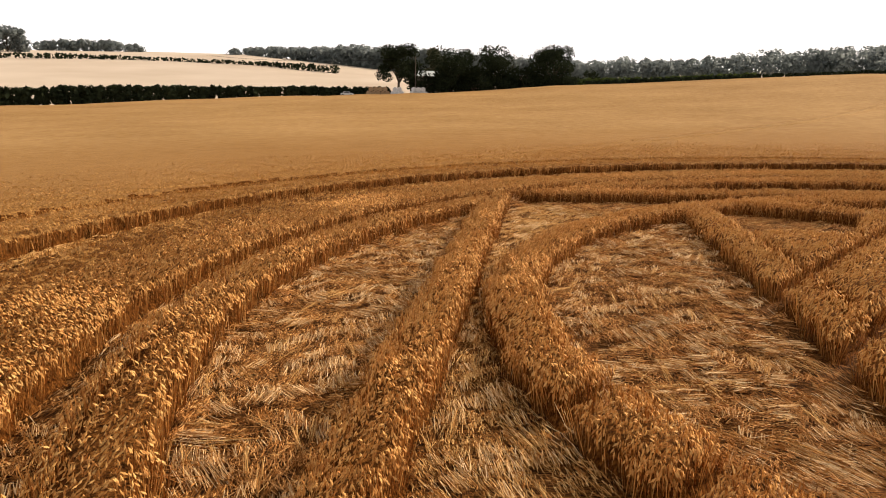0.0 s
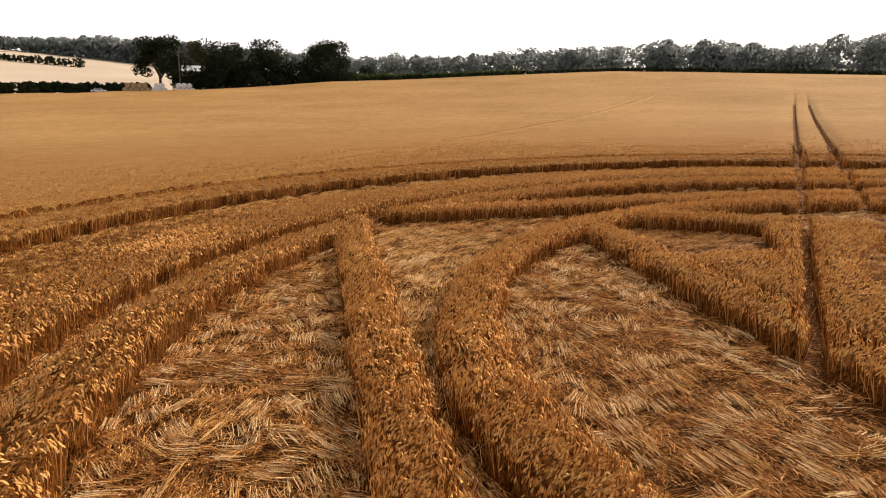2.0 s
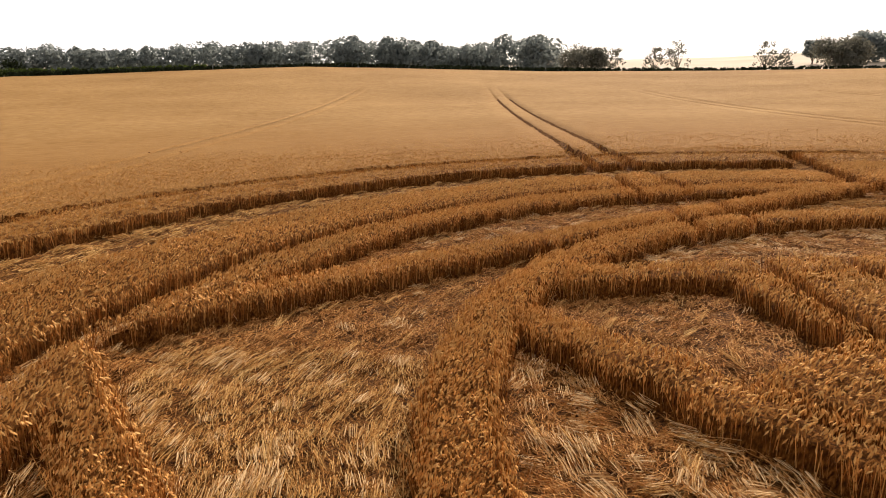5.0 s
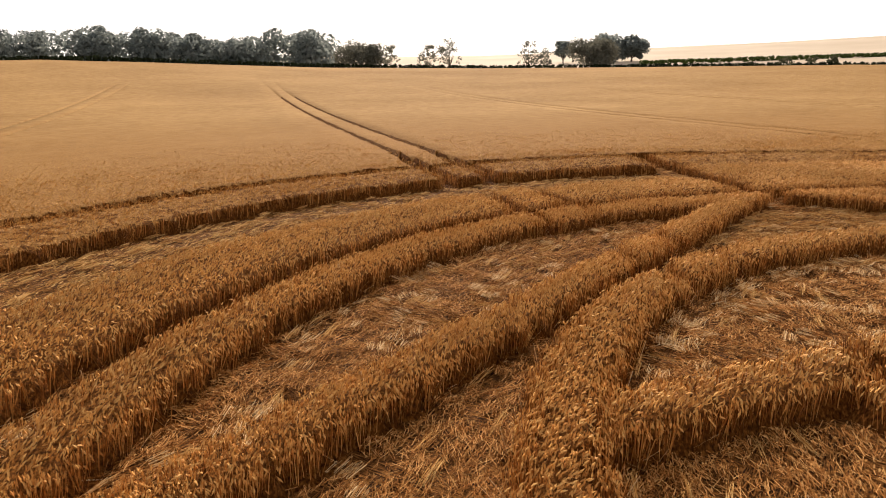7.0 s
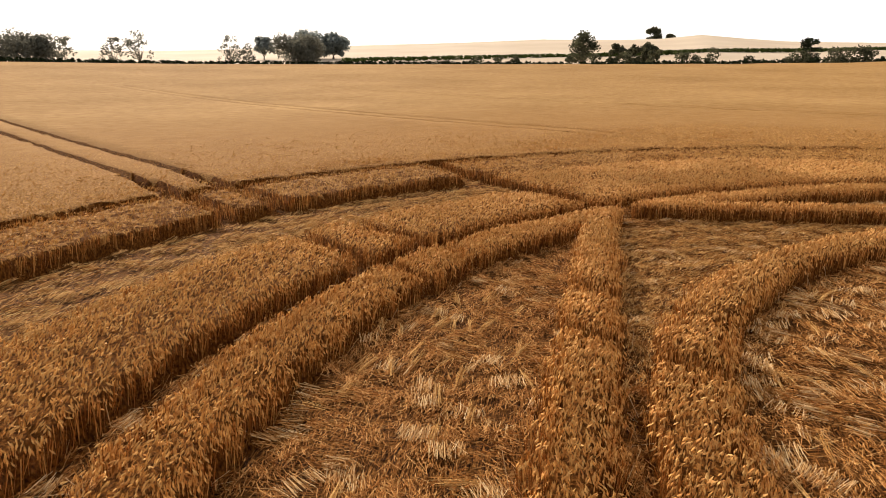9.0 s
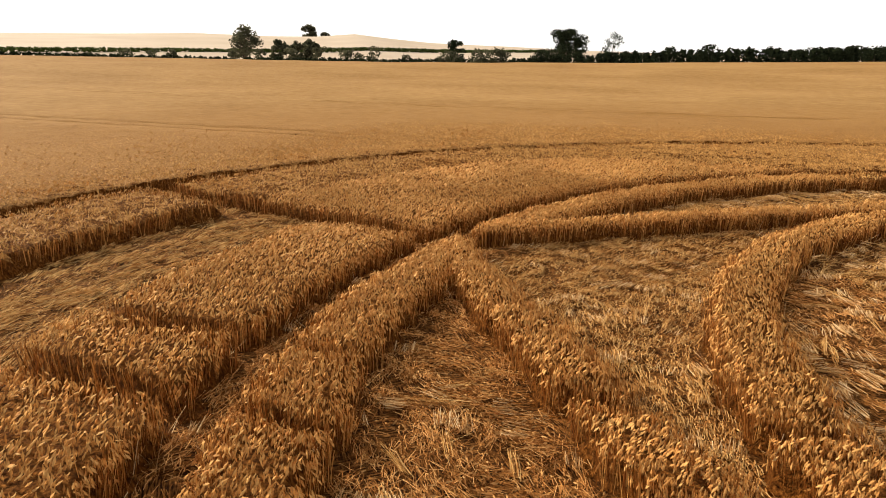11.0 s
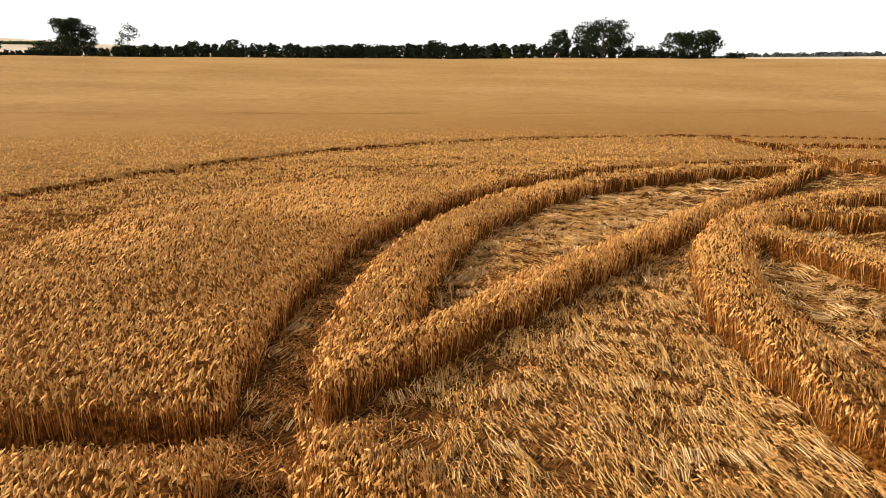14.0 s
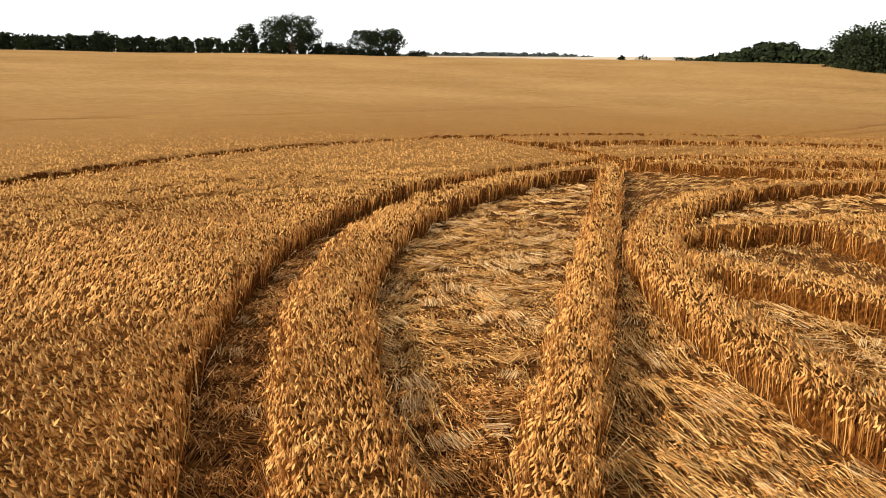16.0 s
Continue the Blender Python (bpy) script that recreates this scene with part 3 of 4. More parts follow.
    part("fallen_ears", mesh_np("fallen_ears", v, f, [FALLEN]), laid, "brown wheat ears on the flattened straw")["kind"] = "stuff"


def brown_part(x, y):
    """Paths given brown straw: inside the circle, and along one stretch of its outer path."""
    r, az = np.hypot(x, y), np.degrees(np.arctan2(y, x))
    return (r < 12.7) & ((y > 6) | (x < 3)) & (lay_angle(x, y)[1] == 0) | (r < 18.7) & (az > 78) & (az < 128) & (lay_angle(x, y)[1] == 0)


def bare(x, y):
    """Places on the mat away from the small open holes."""
    d, k = standing(x, y)
    s = (d < -0.06) & (wave(x, y, 0.42, 91) < 1.0)
    return x[s], y[s]


for dens, n0, n1_, wd in ((1.0, 0, 5.0, 0.0075), (0.78, 5.0, 9.0, 0.0088), (0.34, 9.0, 16.0, 0.0125), (0.2, 16.0, 36, 0.023)):
    # tangled layer of short brown straw and ears
    x, y = bare(*scatter(36.0 * dens, 0, 31.5, n0, n1_))
    inside = lay_angle(x, y)[1]
    ringway = (ring(np.hypot(x, y), 18.5, 22.0) > 0) | brown_part(x, y)
    share = 1.0 if wd < 0.01 else 0.5
    sunlit = (x > 3) & (y < 6)      # straw on this side is painted golden to look sunlit
    w = inside & ~sunlit
    swathes(x[w], y[w], 13, 0.15, 0.08, 0.24, wd, STRAW, "brown_straws", "brown tangled flattened straws", 0.4 * share, 0.03, False, 0.5, 0.0, 0.09)
    w = inside & sunlit
    swathes(x[w], y[w], 13, 0.15, 0.08, 0.24, wd, COMBED, "sunlit_golden_straws", "tangled flattened straws painted golden as if sunlit", 0.3 * share, 0.03, False, 0.5, 0.0, 0.09)
    w = ~inside & ringway
    swathes(x[w], y[w], 13, 0.15, 0.08, 0.24, wd, STRAW, "trodden_straws", "red-brown straws trodden flat along the ring path", 0.45 * share, 0.03, False, 0.5, 0.0, 0.09)
    w = ~inside & ~ringway
    swathes(x[w], y[w], 13, 0.15, 0.07, 0.22, wd, COMBED, "combed_straws", "pale golden straws combed flat", 0.45 * share, 0.03, False, 0.2, 0.0, 0.12)
    # rows of bleached straw laid side by side like a fringe
    x, y = bare(*scatter(7.5 * dens, 0, 31.5, n0, n1_))
    inside = lay_angle(x, y)[1]
    s = wave(x, y, 1.3, 61) + rng.normal(0, 0.3, len(x)) > np.where(inside, -0.1, np.where(np.hypot(x, y) > 23, -0.6, 0.55)) - 0.45 * smooth01(-4, -9, x) + 0.6 * brown_part(x, y) + (0.5 + 0.8 * (x > 8.0)) * ((y > 13.5) & (np.hypot(x, y) < 18.7))
    x, y = x[s], y[s]
    for w, mt in ((np.hypot(x, y) < 22, STRAW_PALE if wd < 0.02 else COMBED), (np.hypot(x, y) >= 22, COMBED)):
        swathes(x[w], y[w], 22, 0.2, 0.18, 0.36, wd, mt, "pale_straws", "bleached straws combed flat side by side", 0.12, 0.05, False, 0.09, 0.025, 0.03)
    # long ropes of golden straw
    x, y = bare(*scatter(1.2 * dens, 0, 19.0, n0, n1_))
    # no golden ropes in one corner, for its trodden brown and its shade
    s = (x < 8.0) | (y < 13.5)
    x, y = x[s], y[s]
    swathes(x, y, 14, 0.045, 0.35, 0.65, wd * 0.9, COMBED, "straw_ropes", "long golden straws pressed into ropes", 0.25, 0.05, True, 0.06, 0.03, 0.08)

# loose straws that lean out from the foot of the ridges
x, y = scatter(40.0, 11.5, 21.5, 0, 9.0)
d, k = standing(x, y)
s = (d > -0.2) & (d < 0.0) & (wave(x, y, 0.7, 95) > 0.1)
x, y = x[s], y[s]
n = len(x)
way = outward(x, y) + rng.normal(0, 0.8, n)
foot = np.stack([x, y, floor_z(x, y) + 0.02], -1)
reach, up = rng.uniform(0.12, 0.4, n), rng.uniform(0.05, 0.38, n)
tip = foot + np.stack([np.cos(way) * reach, np.sin(way) * reach, up], -1)
wide = np.stack([-np.sin(way), np.cos(way), np.zeros(n)], -1) * 0.0035
v = np.stack([foot - wide, foot + wide, tip + wide, tip - wide], 1).reshape(-1, 3)
part("loose_straws", mesh_np("loose_straws", v, np.arange(len(v)).reshape(-1, 4), [STRAW_PALE]), laid, "single straws leaning out from the ridges")["kind"] = "stuff"

# ---- trees, hedges and woods round the field ----


def leaf_quads(c, size, r, face=None):
    """Small leaf sprays at the points c, turned every way or lying loosely on the billows that they clothe."""
    n = len(c)
    a = r.normal(size=(n, 3))
    if face is not None:
        face = face + r.normal(0, 0.35, (n, 3))
        a = np.cross(face, a)
    a /= np.linalg.norm(a, axis=1)[:, None]
    b = np.cross(a, r.normal(size=(n, 3)) if face is None else face)
    b /= np.linalg.norm(b, axis=1)[:, None]
    s = (size * r.uniform(0.6, 1.3, n))[:, None]
    v = np.stack([c - a * s, c - b * s * 0.6, c + a * s, c + b * s * 0.6], 1).reshape(-1, 3)
    return v, np.arange(4 * n).reshape(-1, 4)


def lobes(r, n, cx, cy, z0, z1, width, low, small=0.15, large=0.26):
    """Centres and radii of the billows of a crown."""
    out = []
    h = z1 - z0
    for k in range(n):
        t = r.uniform(0.12, 0.9)
        q = low + (1 - low) * t
        reach = width * 0.5 * math.sin(math.pi * min(1, 0.25 + 0.6 * t)) ** 0.7 * 0.85
        a = r.uniform(0, math.tau)
        d = reach * math.sqrt(r.uniform(0.1, 1))
        out.append((cx + d * math.cos(a), cy + d * math.sin(a), z0 + h * q, width * r.uniform(small, large)))
    out.append((cx, cy, z0 + h * 0.86, width * 0.2))
    return out


def crown_mesh(name, r, spots, leaf, each, mat, by_size=False):
    pts, ways = [], []
    for x, y, z, rad in spots:
        per = int(each * min(2.0, max(0.35, (rad / 2.3) ** 1.6))) if by_size else each
        d = r.normal(size=(per, 3))
        d /= np.linalg.norm(d, axis=1)[:, None]
        q = rad * (r.uniform(0.25, 1.05, per) ** 0.6 if by_size else r.uniform(0.72, 1.04, per))
        ways.append(d)
        pts.append(np.array([x, y, z]) + d * q[:, None] * np.array([1.0, 1.0, 0.8]))
    v, f = leaf_quads(np.concatenate(pts), leaf, r, None if by_size else np.concatenate(ways))
    return mesh_np(name, v, f, [mat])


def stick(bm, a, b, ra, rb, sides=7):
    a, b = Vector(a), Vector(b)
    m = (b - a).to_track_quat("Z", "Y").to_matrix().to_4x4()
    m.translation = (a + b) / 2
    bmesh.ops.create_cone(bm, cap_ends=True, segments=sides, radius1=ra, radius2=rb, depth=(b - a).length, matrix=m)


def tree(x, y, top, width, seed, label, low=0.3, n=14, per=110, leaf=0.5, mat=None, name="tree", group="", open_crown=False):
    r = np.random.RandomState(seed)
    z0 = float(terrain(x, y)) - (2.5 if math.hypot(x, y) > 600 else 0.1)
    h = top - z0
    base = tagged(new(name), label, name, group=group)
    base.location = (x, y, z0)
    bm = bmesh.new()
    fork = h * max(low, 0.12)
    rad = max(0.12, width * 0.03)
    stick(bm, (0, 0, 0), (0.1 * r.randn(), 0.1 * r.randn(), fork), rad * 1.25, rad * 0.8)
    for k in range(5):
        a = k * 1.257 + r.uniform(-0.4, 0.4)
        reach = width * r.uniform(0.2, 0.36)
        mid = (reach * 0.45 * math.cos(a), reach * 0.45 * math.sin(a), fork + (h - fork) * 0.25)
        end = (reach * math.cos(a), reach * math.sin(a), fork + (h - fork) * r.uniform(0.4, 0.7))
        stick(bm, (0, 0, fork * 0.92), mid, rad * 0.55, rad * 0.35, 5)
        stick(bm, mid, end, rad * 0.35, rad * 0.12, 5)
    stick(bm, (0, 0, fork * 0.95), (0, 0, h * 0.85), rad * 0.7, rad * 0.12, 5)
    me = bpy.data.meshes.new("trunk")
    bm.to_mesh(me)
    bm.free()
    me.materials.append(BARK)
    part("trunk", me, base)
    spots = lobes(r, n, 0, 0, 0, h, max(width, 0.62 * h), low, *((0.1, 0.17) if open_crown else (0.13, 0.22)))
    part("crown", crown_mesh("crown", r, spots, leaf, per, mat or LEAF, True), base)
    return base


OAKS = [(-42.5, 227.3, 18.0, 14.6), (-25.4, 235.6, 16.8, 19.7), (-9.1, 240.7, 18.7, 17.3), (10.1, 241.4, 18.4, 18.7), (297.0, -141.1, 29.5, 17.5),
        (137.1, -252.4, 25.4, 12.1), (120.6, -259.7, 28.2, 26.6), (95.8, -278.9, 24.3, 15.5), (87.3, -283.4, 25.0, 14.6), (-63.1, -186.0, 16.9, 21.0), (-62.5, -196.9, 14.8, 14.5)]
for k, (x, y, top, wdt) in enumerate(OAKS):
    tree(x, y, top, wdt, 100 + k, "broad dark green oak at the edge of the wheat field", -0.04 if k in (1, 2, 3, 9, 10) else 0.3 if k in (5, 6, 7, 8) else 0.25, 32, 155, 0.39, open_crown=k in (5, 6, 7, 8))
EDGE_TREES = [(191.9, 170.4, 17.5, 20.0), (216.6, 176.0, 19.8, 4.1), (212.3, 156.0, 19.6, 8.3), (218.4, 150.1, 21.7, 9.9), (235.0, 125.9, 21.2, 8.9), (238.5, 120.6, 18.2, 8.4),
              (231.9, 100.0, 19.2, 18.1), (293.2, 1.6, 26.1, 12.6), (276.8, -152.4, 28.4, 11.0), (273.6, -78.8, 22.0, 7.9), (198.5, -251.2, 23.0, 10.6)]
for k, (x, y, top, wdt) in enumerate(EDGE_TREES):
    thin = k in (1, 2, 3, 4, 5, 8)
    tree(x, y, top, wdt, 140 + k, "light open-crowned field tree" if thin else "dense rounded field tree", 0.22, 24 if thin else 30, 50 if thin else 130, 0.4, MISTLEAF if k < 7 else SUNLEAF if k < 8 else LEAF, open_crown=thin)
FAR_TREES = [(-362.3, 499.7, 44.7, 22.0), (-355.5, 504.3, 42.4, 14.0), (374.2, 169.7, 29.0, 11.5), (382.6, 147.9, 32.3, 20.3), (387.2, 134.4, 32.0, 16.9), (729.9, -86.1, 60.7, 17.0),
             (731.0, -101.4, 53.3, 12.2), (-49.3, 509.7, 32.1, 18.4), (322.2, -14.7, 22.7, 6.9), (331.3, -23.1, 22.8, 8.2), (340.5, -30.7, 23.8, 9.6)]
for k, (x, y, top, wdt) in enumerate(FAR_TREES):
    tree(x, y, top, wdt, 180 + k, "tree far off on the hill, haze painted in grey-green", -0.1 if k > 4 else 0.06, 20, 80, 0.9, SUNLEAF if k > 4 else FAR_HAZE_LEAF)
SHRUBS = [[(260.3, 52.4, 13.2, 3.4), (261.5, 41.3, 14.1, 7.2), (262.1, 33.1, 14.6, 5.9), (262.3, 26.9, 15.0, 4.2), (262.2, 7.5, 15.4, 3.8), (261.6, -2.1, 15.9, 5.3), (260.7, -12.0, 16.1, 7.2),
           (259.3, -21.9, 17.0, 5.9), (257.3, -32.9, 15.5, 10.5), (255.7, -40.5, 17.6, 6.8), (252.6, -52.6, 14.4, 5.9), (250.1, -67.2, 15.9, 8.5), (248.2, -78.1, 16.5, 10.7), (247.0, -86.5, 17.5, 8.6)],
          [(251.2, -106.0, 17.3, 13.5), (252.9, -124.1, 18.9, 6.1), (248.4, -131.8, 17.1, 9.3), (242.6, -141.0, 17.1, 12.8), (237.0, -152.6, 19.6, 8.0), (230.0, -161.9, 18.1, 11.8), (227.5, -165.0, 20.2, 9.4),
           (220.1, -176.8, 19.2, 6.2), (210.8, -186.8, 17.3, 9.0), (239.2, -223.5, 21.7, 7.7), (204.0, -201.8, 17.7, 14.5), (195.7, -209.1, 18.4, 14.5), (216.6, -197.3, 17.3, 9.7), (166.8, -247.9, 18.8, 17.5), (149.5, -251.8, 20.4, 10.8)],
          [(208.1, -205.2, 18.5, 12.1), (197.5, -214.2, 18.6, 14.5), (188.4, -221.4, 18.1, 12.1), (175.1, -236.8, 19.0, 14.7), (108.1, -269.7, 19.2, 10.8), (128.5, -256.4, 18.2, 14.5), (78.8, -288.5, 16.2, 7.6),
           (74.2, -289.6, 16.5, 6.1), (-7.7, -284.9, 14.1, 4.8), (-16.4, -284.1, 14.0, 5.8), (-30.2, -272.2, 12.1, 9.3), (-34.6, 230.0, 10.0, 11.6), (-17.8, 234.8, 11.5, 13.8), (0.6, 240.2, 11.4, 12.1), (24.2, 249.7, 11.5, 8.4)]]
k = 0
for row in SHRUBS:
    for x, y, top, wdt in row:
        k += 1
        tree(x, y, top, wdt, 220 + k, "dark green hawthorn bush along the field edge", 0.0, 15, 85, 0.42, SUNLEAF if row is SHRUBS[0] else LEAF, name="bush", group="bushes along the field edge")


def wood(name, line, label, depth, step, leaf, per, mat, ragged=0.2):
    """A belt of crowns along a line of (x, y, top)."""
    r = np.random.RandomState(len(name) * 7 + len(line))
    spots = []
    for (x0, y0, t0, *_), (x1, y1, t1, *_) in zip(line, line[1:]):
        length = math.hypot(x1 - x0, y1 - y0)
        n = max(1, round(length / (step * 0.6)))
        out = Vector((x0, y0)).normalized()
        for i in range(n):
            q = (i + r.uniform(0, 1)) / n
            for row in range(depth):
                x = x0 + (x1 - x0) * q + out.x * row * step * 0.8
                y = y0 + (y1 - y0) * q + out.y * row * step * 0.8
                zb = float(terrain(x, y))
                top = t0 + (t1 - t0) * q + r.uniform(-0.2, 0.25 * ragged) * max(1.0, (t0 - zb) * 0.8)
                w = step * r.uniform(0.75, 1.6)
                spots.append((x, y, top - w * 0.42, w * 0.5))
                z = top - w
                while z > zb + 0.2:
                    spots.append((x + r.uniform(-0.3, 0.3) * w, y + r.uniform(-0.3, 0.3) * w, z, w * 0.55))
                    z -= w * 0.7
    ob = new(name, crown_mesh(name, r, spots, leaf, per, mat))
    return tagged(ob, label, "wood" if "wood" in name else "hedge", kind="stuff")


WOOD_A = [(20.0, 372.0, 17.7), (40.0, 374.0, 19.4), (60.0, 374.0, 21.7), (76.5, 369.7, 20.1), (91.0, 365.8, 21.0), (105.2, 356.2, 22.1), (116.4, 349.4, 23.9), (127.6, 342.6, 23.6), (143.2, 335.9, 24.3), (153.2, 325.5, 25.5), (166.7, 312.5, 26.9), (179.1, 299.3, 27.3), (190.1, 288.6, 27.2), (201.2, 277.9, 26.1), (197.6, 261.3, 23.7), (198.5, 247.3, 23.1), (202.9, 236.3, 24.2), (207.3, 225.3, 25.5), (211.8, 213.3, 25.6), (214.3, 203.0, 22.5)]
wood("edge_wood", WOOD_A, "long deciduous wood behind the field, haze painted in grey-green", 3, 9.0, 0.95, 130, FAR_HAZE_LEAF, ragged=0.5)
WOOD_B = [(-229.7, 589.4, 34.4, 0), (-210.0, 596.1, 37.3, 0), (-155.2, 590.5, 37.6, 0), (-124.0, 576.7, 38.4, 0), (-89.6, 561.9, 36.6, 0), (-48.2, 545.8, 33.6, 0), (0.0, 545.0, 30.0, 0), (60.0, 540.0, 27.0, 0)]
wood("hillside_wood", WOOD_B, "wood on the far hillside, haze painted in blue-grey", 3, 8.0, 1.7, 40, FAR_HAZE_LEAF)
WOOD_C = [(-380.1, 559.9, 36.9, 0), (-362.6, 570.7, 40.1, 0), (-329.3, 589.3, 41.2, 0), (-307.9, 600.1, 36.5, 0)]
wood("hilltop_wood", WOOD_C, "small wood on the skyline of the hill", 2, 7.0, 1.4, 60, FAR_HAZE_LEAF)
WOOD_D = [(-39.4, -311.2, 13.2, 0), (-53.5, -308.5, 16.3, 0), (-61.9, -306.6, 18.5, 0), (-71.0, -304.3, 20.7, 0), (-82.2, -301.0, 17.6, 0), (-91.9, -297.9, 16.1, 0), (-130.0, -280.0, 16.0, 0)]
wood("dark_wood", WOOD_D, "dark green wood behind the brow of the field", 3, 5.5, 1.0, 80, LEAF)
WOOD_E = [(230.0, -905.0, 37.0), (195.0, -918.6, 40.0), (100.2, -932.0, 39.5), (27.5, -935.7, 38.5), (-29.8, -934.7, 33.0)]
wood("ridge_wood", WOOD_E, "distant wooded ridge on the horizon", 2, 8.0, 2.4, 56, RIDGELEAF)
HEDGES = [("thicket_hedge", [(-38.0, 231.0, 7.0, 0), (-27.0, 234.0, 8.5, 0), (-12.0, 238.0, 9.5, 0), (4.0, 240.5, 9.5, 0), (18.0, 242.5, 9.0, 0)], 2.6, 0.7, 40, LEAF, "dense dark undergrowth beneath the oaks at the field edge"),
          ("field_hedge", [(-175.0, 160.0, 2.0, 0), (-148.9, 180.5, 2.9, 0), (-124.3, 195.4, 3.8, 0), (-94.8, 208.6, 4.1, 0), (-64.0, 222.6, 4.3, 0), (-56.0, 225.0, 4.2, 0), (-46.0, 227.5, 4.4, 0)], 1.4, 0.75, 24, LEAF, "thick clipped hedge along the low edge of the field"),
          ("long_hedge", [(20.0, 232.0, 7.4, 0), (56.2, 224.7, 9.3, 0), (83.2, 216.3, 10.6, 0), (114.0, 203.9, 11.8, 0), (135.6, 192.5, 11.4, 0), (175.7, 156.3, 10.8, 0), (205.1, 129.3, 11.1, 0), (222.4, 96.8, 11.6, 0), (238.3, 49.9, 12.1, 0), (244.0, 10.0, 12.2, 0)], 1.5, 0.55, 22, LEAF, "low green hedge along the top of the field"),
          ("slope_hedge", [(355.4, 119.6, 17.6, 0), (386.4, 53.0, 20.2, 0), (399.9, -8.9, 21.9, 0), (413.6, -73.0, 25.0, 0), (437.5, -142.0, 26.3, 0), (470.9, -232.2, 30.0, 0)], 2.0, 0.7, 34, GREENLEAF, "green hedge climbing the pale hillside"),
          ("shrub_hedge", [(247.0, 5.0, 12.4), (251.0, -40.0, 12.9), (249.0, -86.5, 13.9), (251.0, -110.0, 15.2)], 1.6, 0.7, 14, LEAF, "dark overgrown hedge along the far side of the field"),
          ("tall_hedge", [(251.0, -108.0, 16.0), (237.0, -152.6, 18.2), (205.0, -200.0, 19.6), (175.1, -236.8, 20.2), (137.1, -254.4, 19.4), (108.1, -269.7, 18.0), (76.0, -289.0, 15.0)], 2.6, 0.8, 34, LEAF, "tall dense dark hedge between the oaks"),
          ("green_hedge", [(6.0, 246.0, 8.0), (22.0, 243.0, 8.6), (40.0, 238.0, 9.0), (58.0, 232.0, 9.8), (74.0, 226.0, 10.8)], 1.7, 0.6, 30, GREENLEAF, "bright green hedge at the low end of the wood"),
          ("hill_hedge", [(-320.9, 431.2, 22.8, 0), (-285.9, 453.4, 23.6, 0), (-250.4, 466.8, 23.1, 0), (-211.8, 467.7, 21.7, 0), (-164.0, 463.8, 20.7, 0), (-107.4, 447.5, 18.2, 0)], 3.0, 1.1, 12, LEAF, "thin broken hedge across the pale hill field")]
for nm, line, step, leaf, per, mt, lab in HEDGES:
    wood(nm, line, lab, 1, step, leaf, per, mt)

# ---- farm things at the low corner of the field ----
BALE = material("straw_bale", [(0.3, (0.30, 0.19, 0.10)), (0.7, (0.48, 0.33, 0.19))], 3.0, 0.9, bump=0.5, island=0.2)
WRAP = material("white_wrap", [(0.3, (0.55, 0.55, 0.54)), (0.7, (0.78, 0.78, 0.77))], 2.0, 0.35, island=0.2, spec=0.4)
CARPAINT = material("white_paint", [(0.3, (0.70, 0.71, 0.72)), (0.7, (0.80, 0.80, 0.80))], 2.0, 0.25, island=0.0, spec=0.5)
DARK = material("dark_glass_and_rubber", [(0.3, (0.015, 0.016, 0.018)), (0.7, (0.03, 0.03, 0.033))], 4.0, 0.3, island=0.0, spec=0.5)
TIMBER = material("grey_timber", [(0.3, (0.10, 0.085, 0.07)), (0.7, (0.20, 0.17, 0.14))], 3.0, 0.85, island=0.0, bump=0.4, stretch=(1, 1, 0.1))
ROOF = material("pale_sheet_roof", [(0.3, (0.42, 0.47, 0.46)), (0.7, (0.55, 0.60, 0.58))], 1.0, 0.5, island=0.0)


def mesh_of(name, bm, mat):
    me = bpy.data.meshes.new(name)
    bm.to_mesh(me)
    bm.free()
    me.materials.append(mat)
    return me


def box(bm, x, y, z, sx, sy, sz, bevel=0.0):
    r = bmesh.ops.create_cube(bm, size=1.0, matrix=Matrix.Translation((x, y, z)) @ Matrix.Diagonal((sx, sy, sz, 1)))
    if bevel:
        es = {e for v in r["verts"] for e in v.link_edges}
        bmesh.ops.bevel(bm, geom=list(es), offset=bevel, segments=2, affect="EDGES")


def round_bale(mat, label):
    bm = bmesh.new()
    bmesh.ops.create_cone(bm, cap_ends=True, segments=20, radius1=0.75, radius2=0.75, depth=1.4, matrix=Matrix.Rotation(math.pi / 2, 4, "Y"))
    rims = [e for e in bm.edges if abs(abs(e.verts[0].co.x) - 0.7) < 0.01 and abs(abs(e.verts[1].co.x) - 0.7) < 0.01]
    bmesh.ops.bevel(bm, geom=rims, offset=0.08, segments=2, affect="EDGES")
    ob = new("round_bale", mesh_of("round_bale", bm, mat))
    return tagged(ob, label, "bale", group="bales by the field corner")


first = round_bale(BALE, "weathered brown round straw bale in a stack")
spot = Vector((-51.4, 218.8, 0))
zb = float(terrain(spot.x, spot.y)) - 0.03
for row, count in ((0, 5), (1, 4)):
    for i in range(count):
        m = pose(spot.x + 1.52 * i + 0.76 * row, spot.y + 0.15 * (i % 2), zb + 0.75 + 1.3 * row, 0, 0, 90 + 3 * i)
        if row or i:
            copy_thing(first, m)
        else:
            first.matrix_basis = m
white = round_bale(WRAP, "white plastic-wrapped round bale beside the straw stack")
white.matrix_basis = pose(-43.7, 219.6, zb + 0.75, 0, 0, 95)
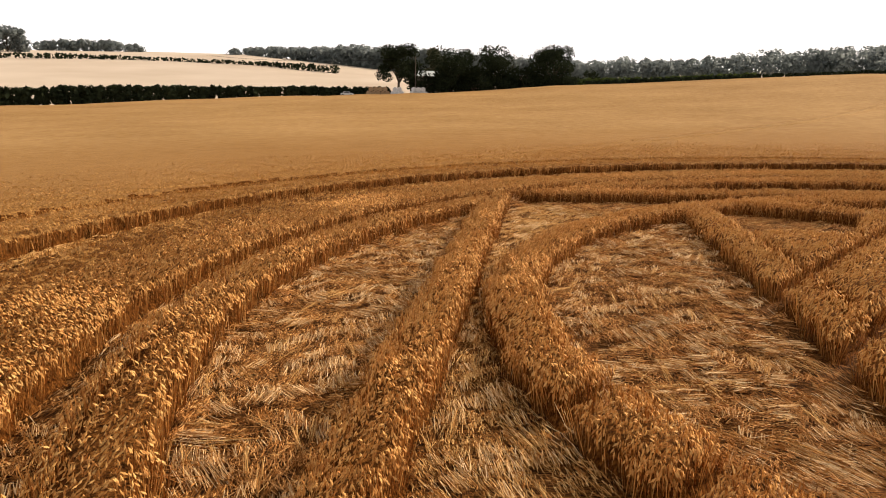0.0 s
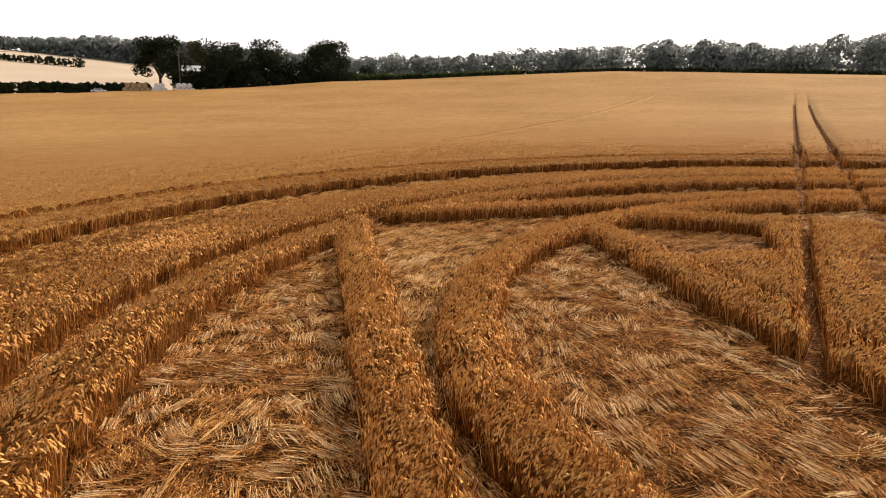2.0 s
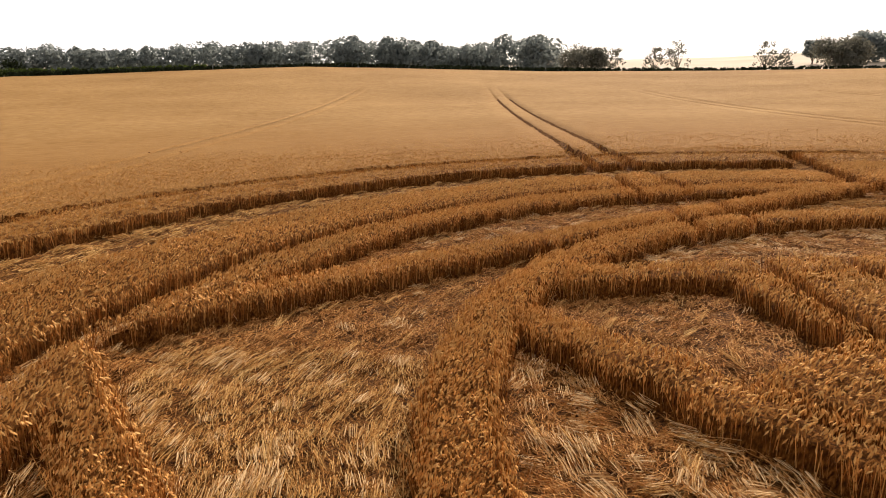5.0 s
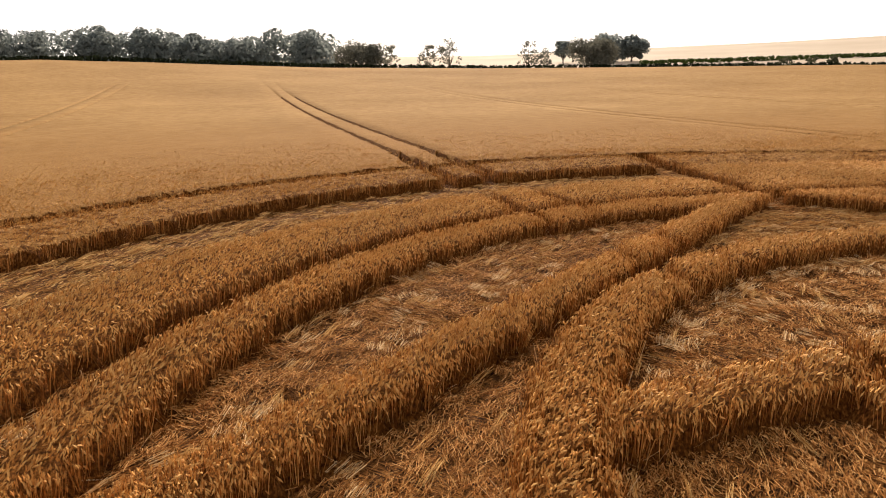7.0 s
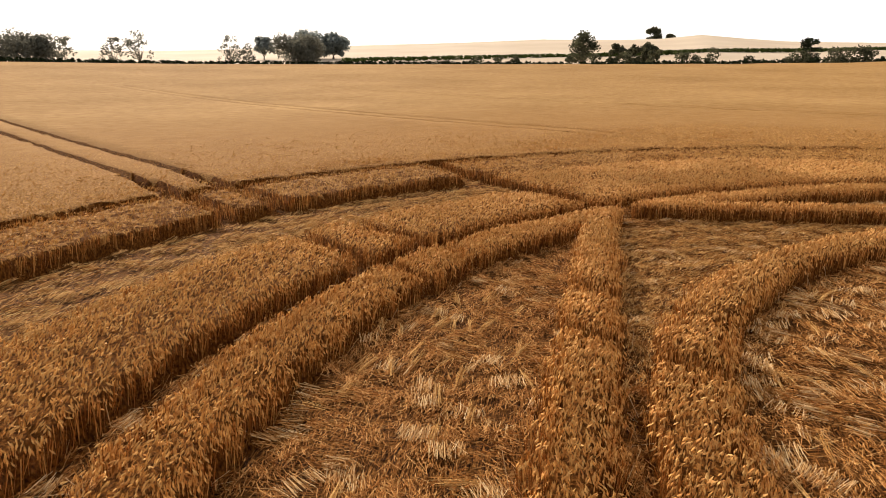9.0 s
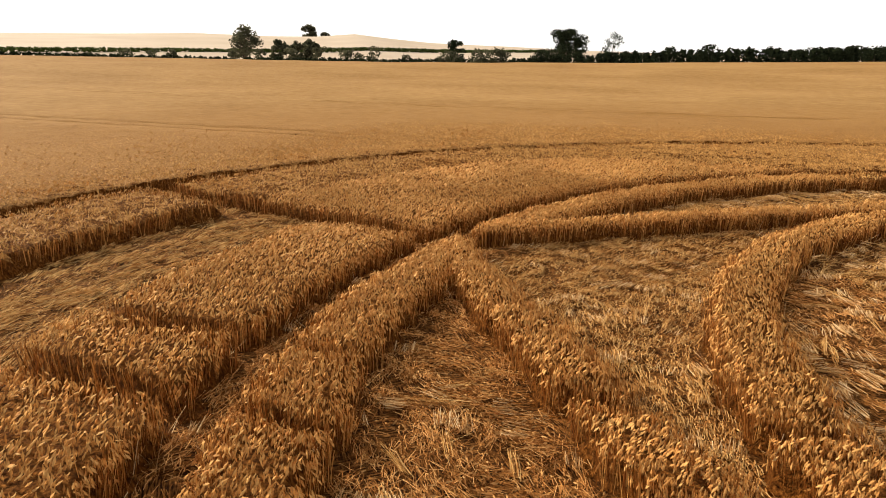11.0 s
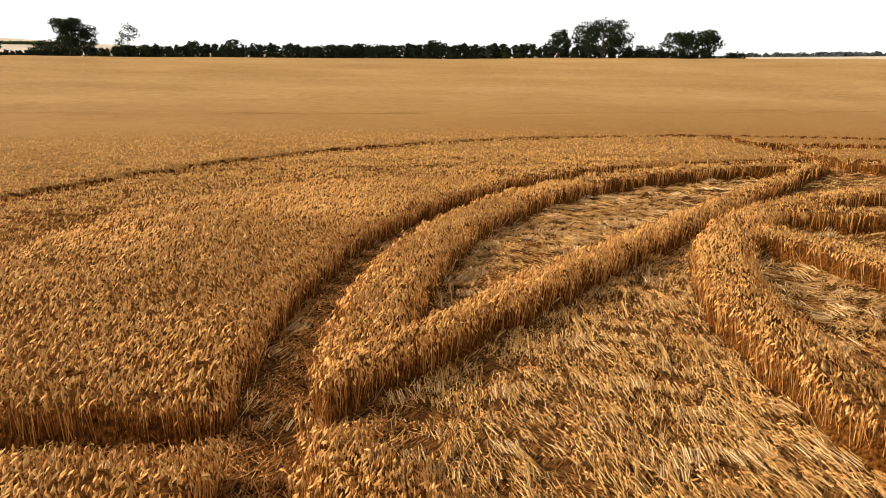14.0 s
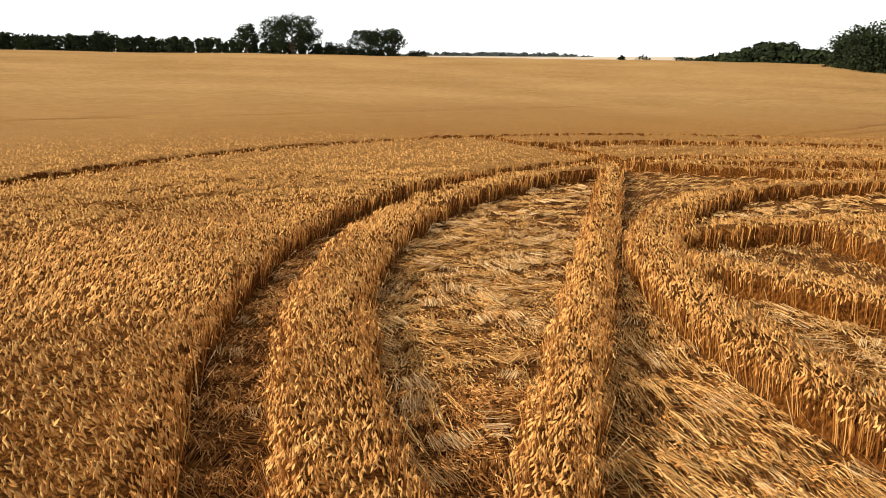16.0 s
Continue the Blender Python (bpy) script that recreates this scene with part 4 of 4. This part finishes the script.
for i, (dx, up) in enumerate(((1.52, 0), (3.04, 0), (0.76, 1.3), (2.28, 1.3), (6.2, 0), (7.7, 0), (9.2, 0), (10.7, 0), (6.96, 1.3), (8.46, 1.3), (9.96, 1.3))):
    copy_thing(white, pose(-43.7 + dx, 219.6 + 0.12 * (i % 3), zb + 0.75 + up, 0, 0, 80 + 7 * (i % 4)))


def parked_car(x, y, turn):
    z = float(terrain(x, y)) - 0.02
    base = tagged(new("parked_car"), "small white car parked beside the hedge", "car")
    base.matrix_basis = pose(x, y, z, 0, 0, turn)
    bm = bmesh.new()
    box(bm, 0, 0, 0.62, 4.2, 1.72, 0.62, 0.14)
    box(bm, -0.15, 0, 1.12, 2.3, 1.5, 0.52, 0.2)
    part("body", mesh_of("body", bm, CARPAINT), base)
    for sx, sy, px, py in ((1.7, 0.02, -0.15, 0.755), (1.7, 0.02, -0.15, -0.755), (0.03, 1.2, 1.0, 0), (0.03, 1.2, -1.3, 0)):
        bm = bmesh.new()
        box(bm, px, py, 1.14, sx, sy, 0.3)
        part("window", mesh_of("window", bm, DARK), base, "dark side glass")
    for px in (-1.3, 1.3):
        for py in (-0.78, 0.78):
            bm = bmesh.new()
            bmesh.ops.create_cone(bm, cap_ends=True, segments=18, radius1=0.32, radius2=0.32, depth=0.2, matrix=Matrix.Translation((px, py, 0.32)) @ Matrix.Rotation(math.pi / 2, 4, "X"))
            part("wheel", mesh_of("wheel", bm, DARK), base, "black rubber tyre")


parked_car(-58.3, 217.4, 8)


def power_pole(x, y, top):
    z = float(terrain(x, y))
    base = tagged(new("power_pole"), "grey timber power pole beside the oaks", "pole")
    base.location = (x, y, z)
    bm = bmesh.new()
    stick(bm, (0, 0, 0), (0, 0, top - z), 0.17, 0.11, 10)
    part("post", mesh_of("post", bm, TIMBER), base)
    bm = bmesh.new()
    box(bm, 0, 0, top - z - 0.4, 1.8, 0.12, 0.14)
    part("crossarm", mesh_of("crossarm", bm, TIMBER), base)
    for dx in (-0.8, 0.8):
        bm = bmesh.new()
        for i in range(14):
            a, b = i / 14, (i + 1) / 14
            f = [(dx + (-70 * q), 3 * q, top - z - 0.3 - 6 * q * (1 - q)) for q in (a, b)]
            stick(bm, f[0], f[1], 0.025, 0.025, 4)
        part("wire", mesh_of("wire", bm, DARK), base, "thin sagging power line")


power_pole(-36.6, 223.2, 14.2)


def barn(x, y, turn):
    z = float(terrain(x, y)) - 0.2
    base = tagged(new("barn"), "pale sheet-roofed barn half hidden behind the oaks", "barn")
    base.matrix_basis = pose(x, y, z, 0, 0, turn)
    bm = bmesh.new()
    box(bm, 0, 0, 4.2, 16, 9, 8.4)
    part("wall", mesh_of("wall", bm, TIMBER), base)
    for sg in (-1, 1):
        bm = bmesh.new()
        bmesh.ops.create_cube(bm, size=1.0, matrix=Matrix.Translation((0, sg * 2.4, 9.5)) @ Matrix.Rotation(-sg * 0.42, 4, "X") @ Matrix.Diagonal((16.8, 5.4, 0.12, 1)))
        part("roof", mesh_of("roof", bm, ROOF), base)
    bm = bmesh.new()
    box(bm, 0, -4.52, 2.2, 4.2, 0.08, 4.2)
    part("door", mesh_of("door", bm, DARK), base)


barn(-38.5, 306.0, 12)
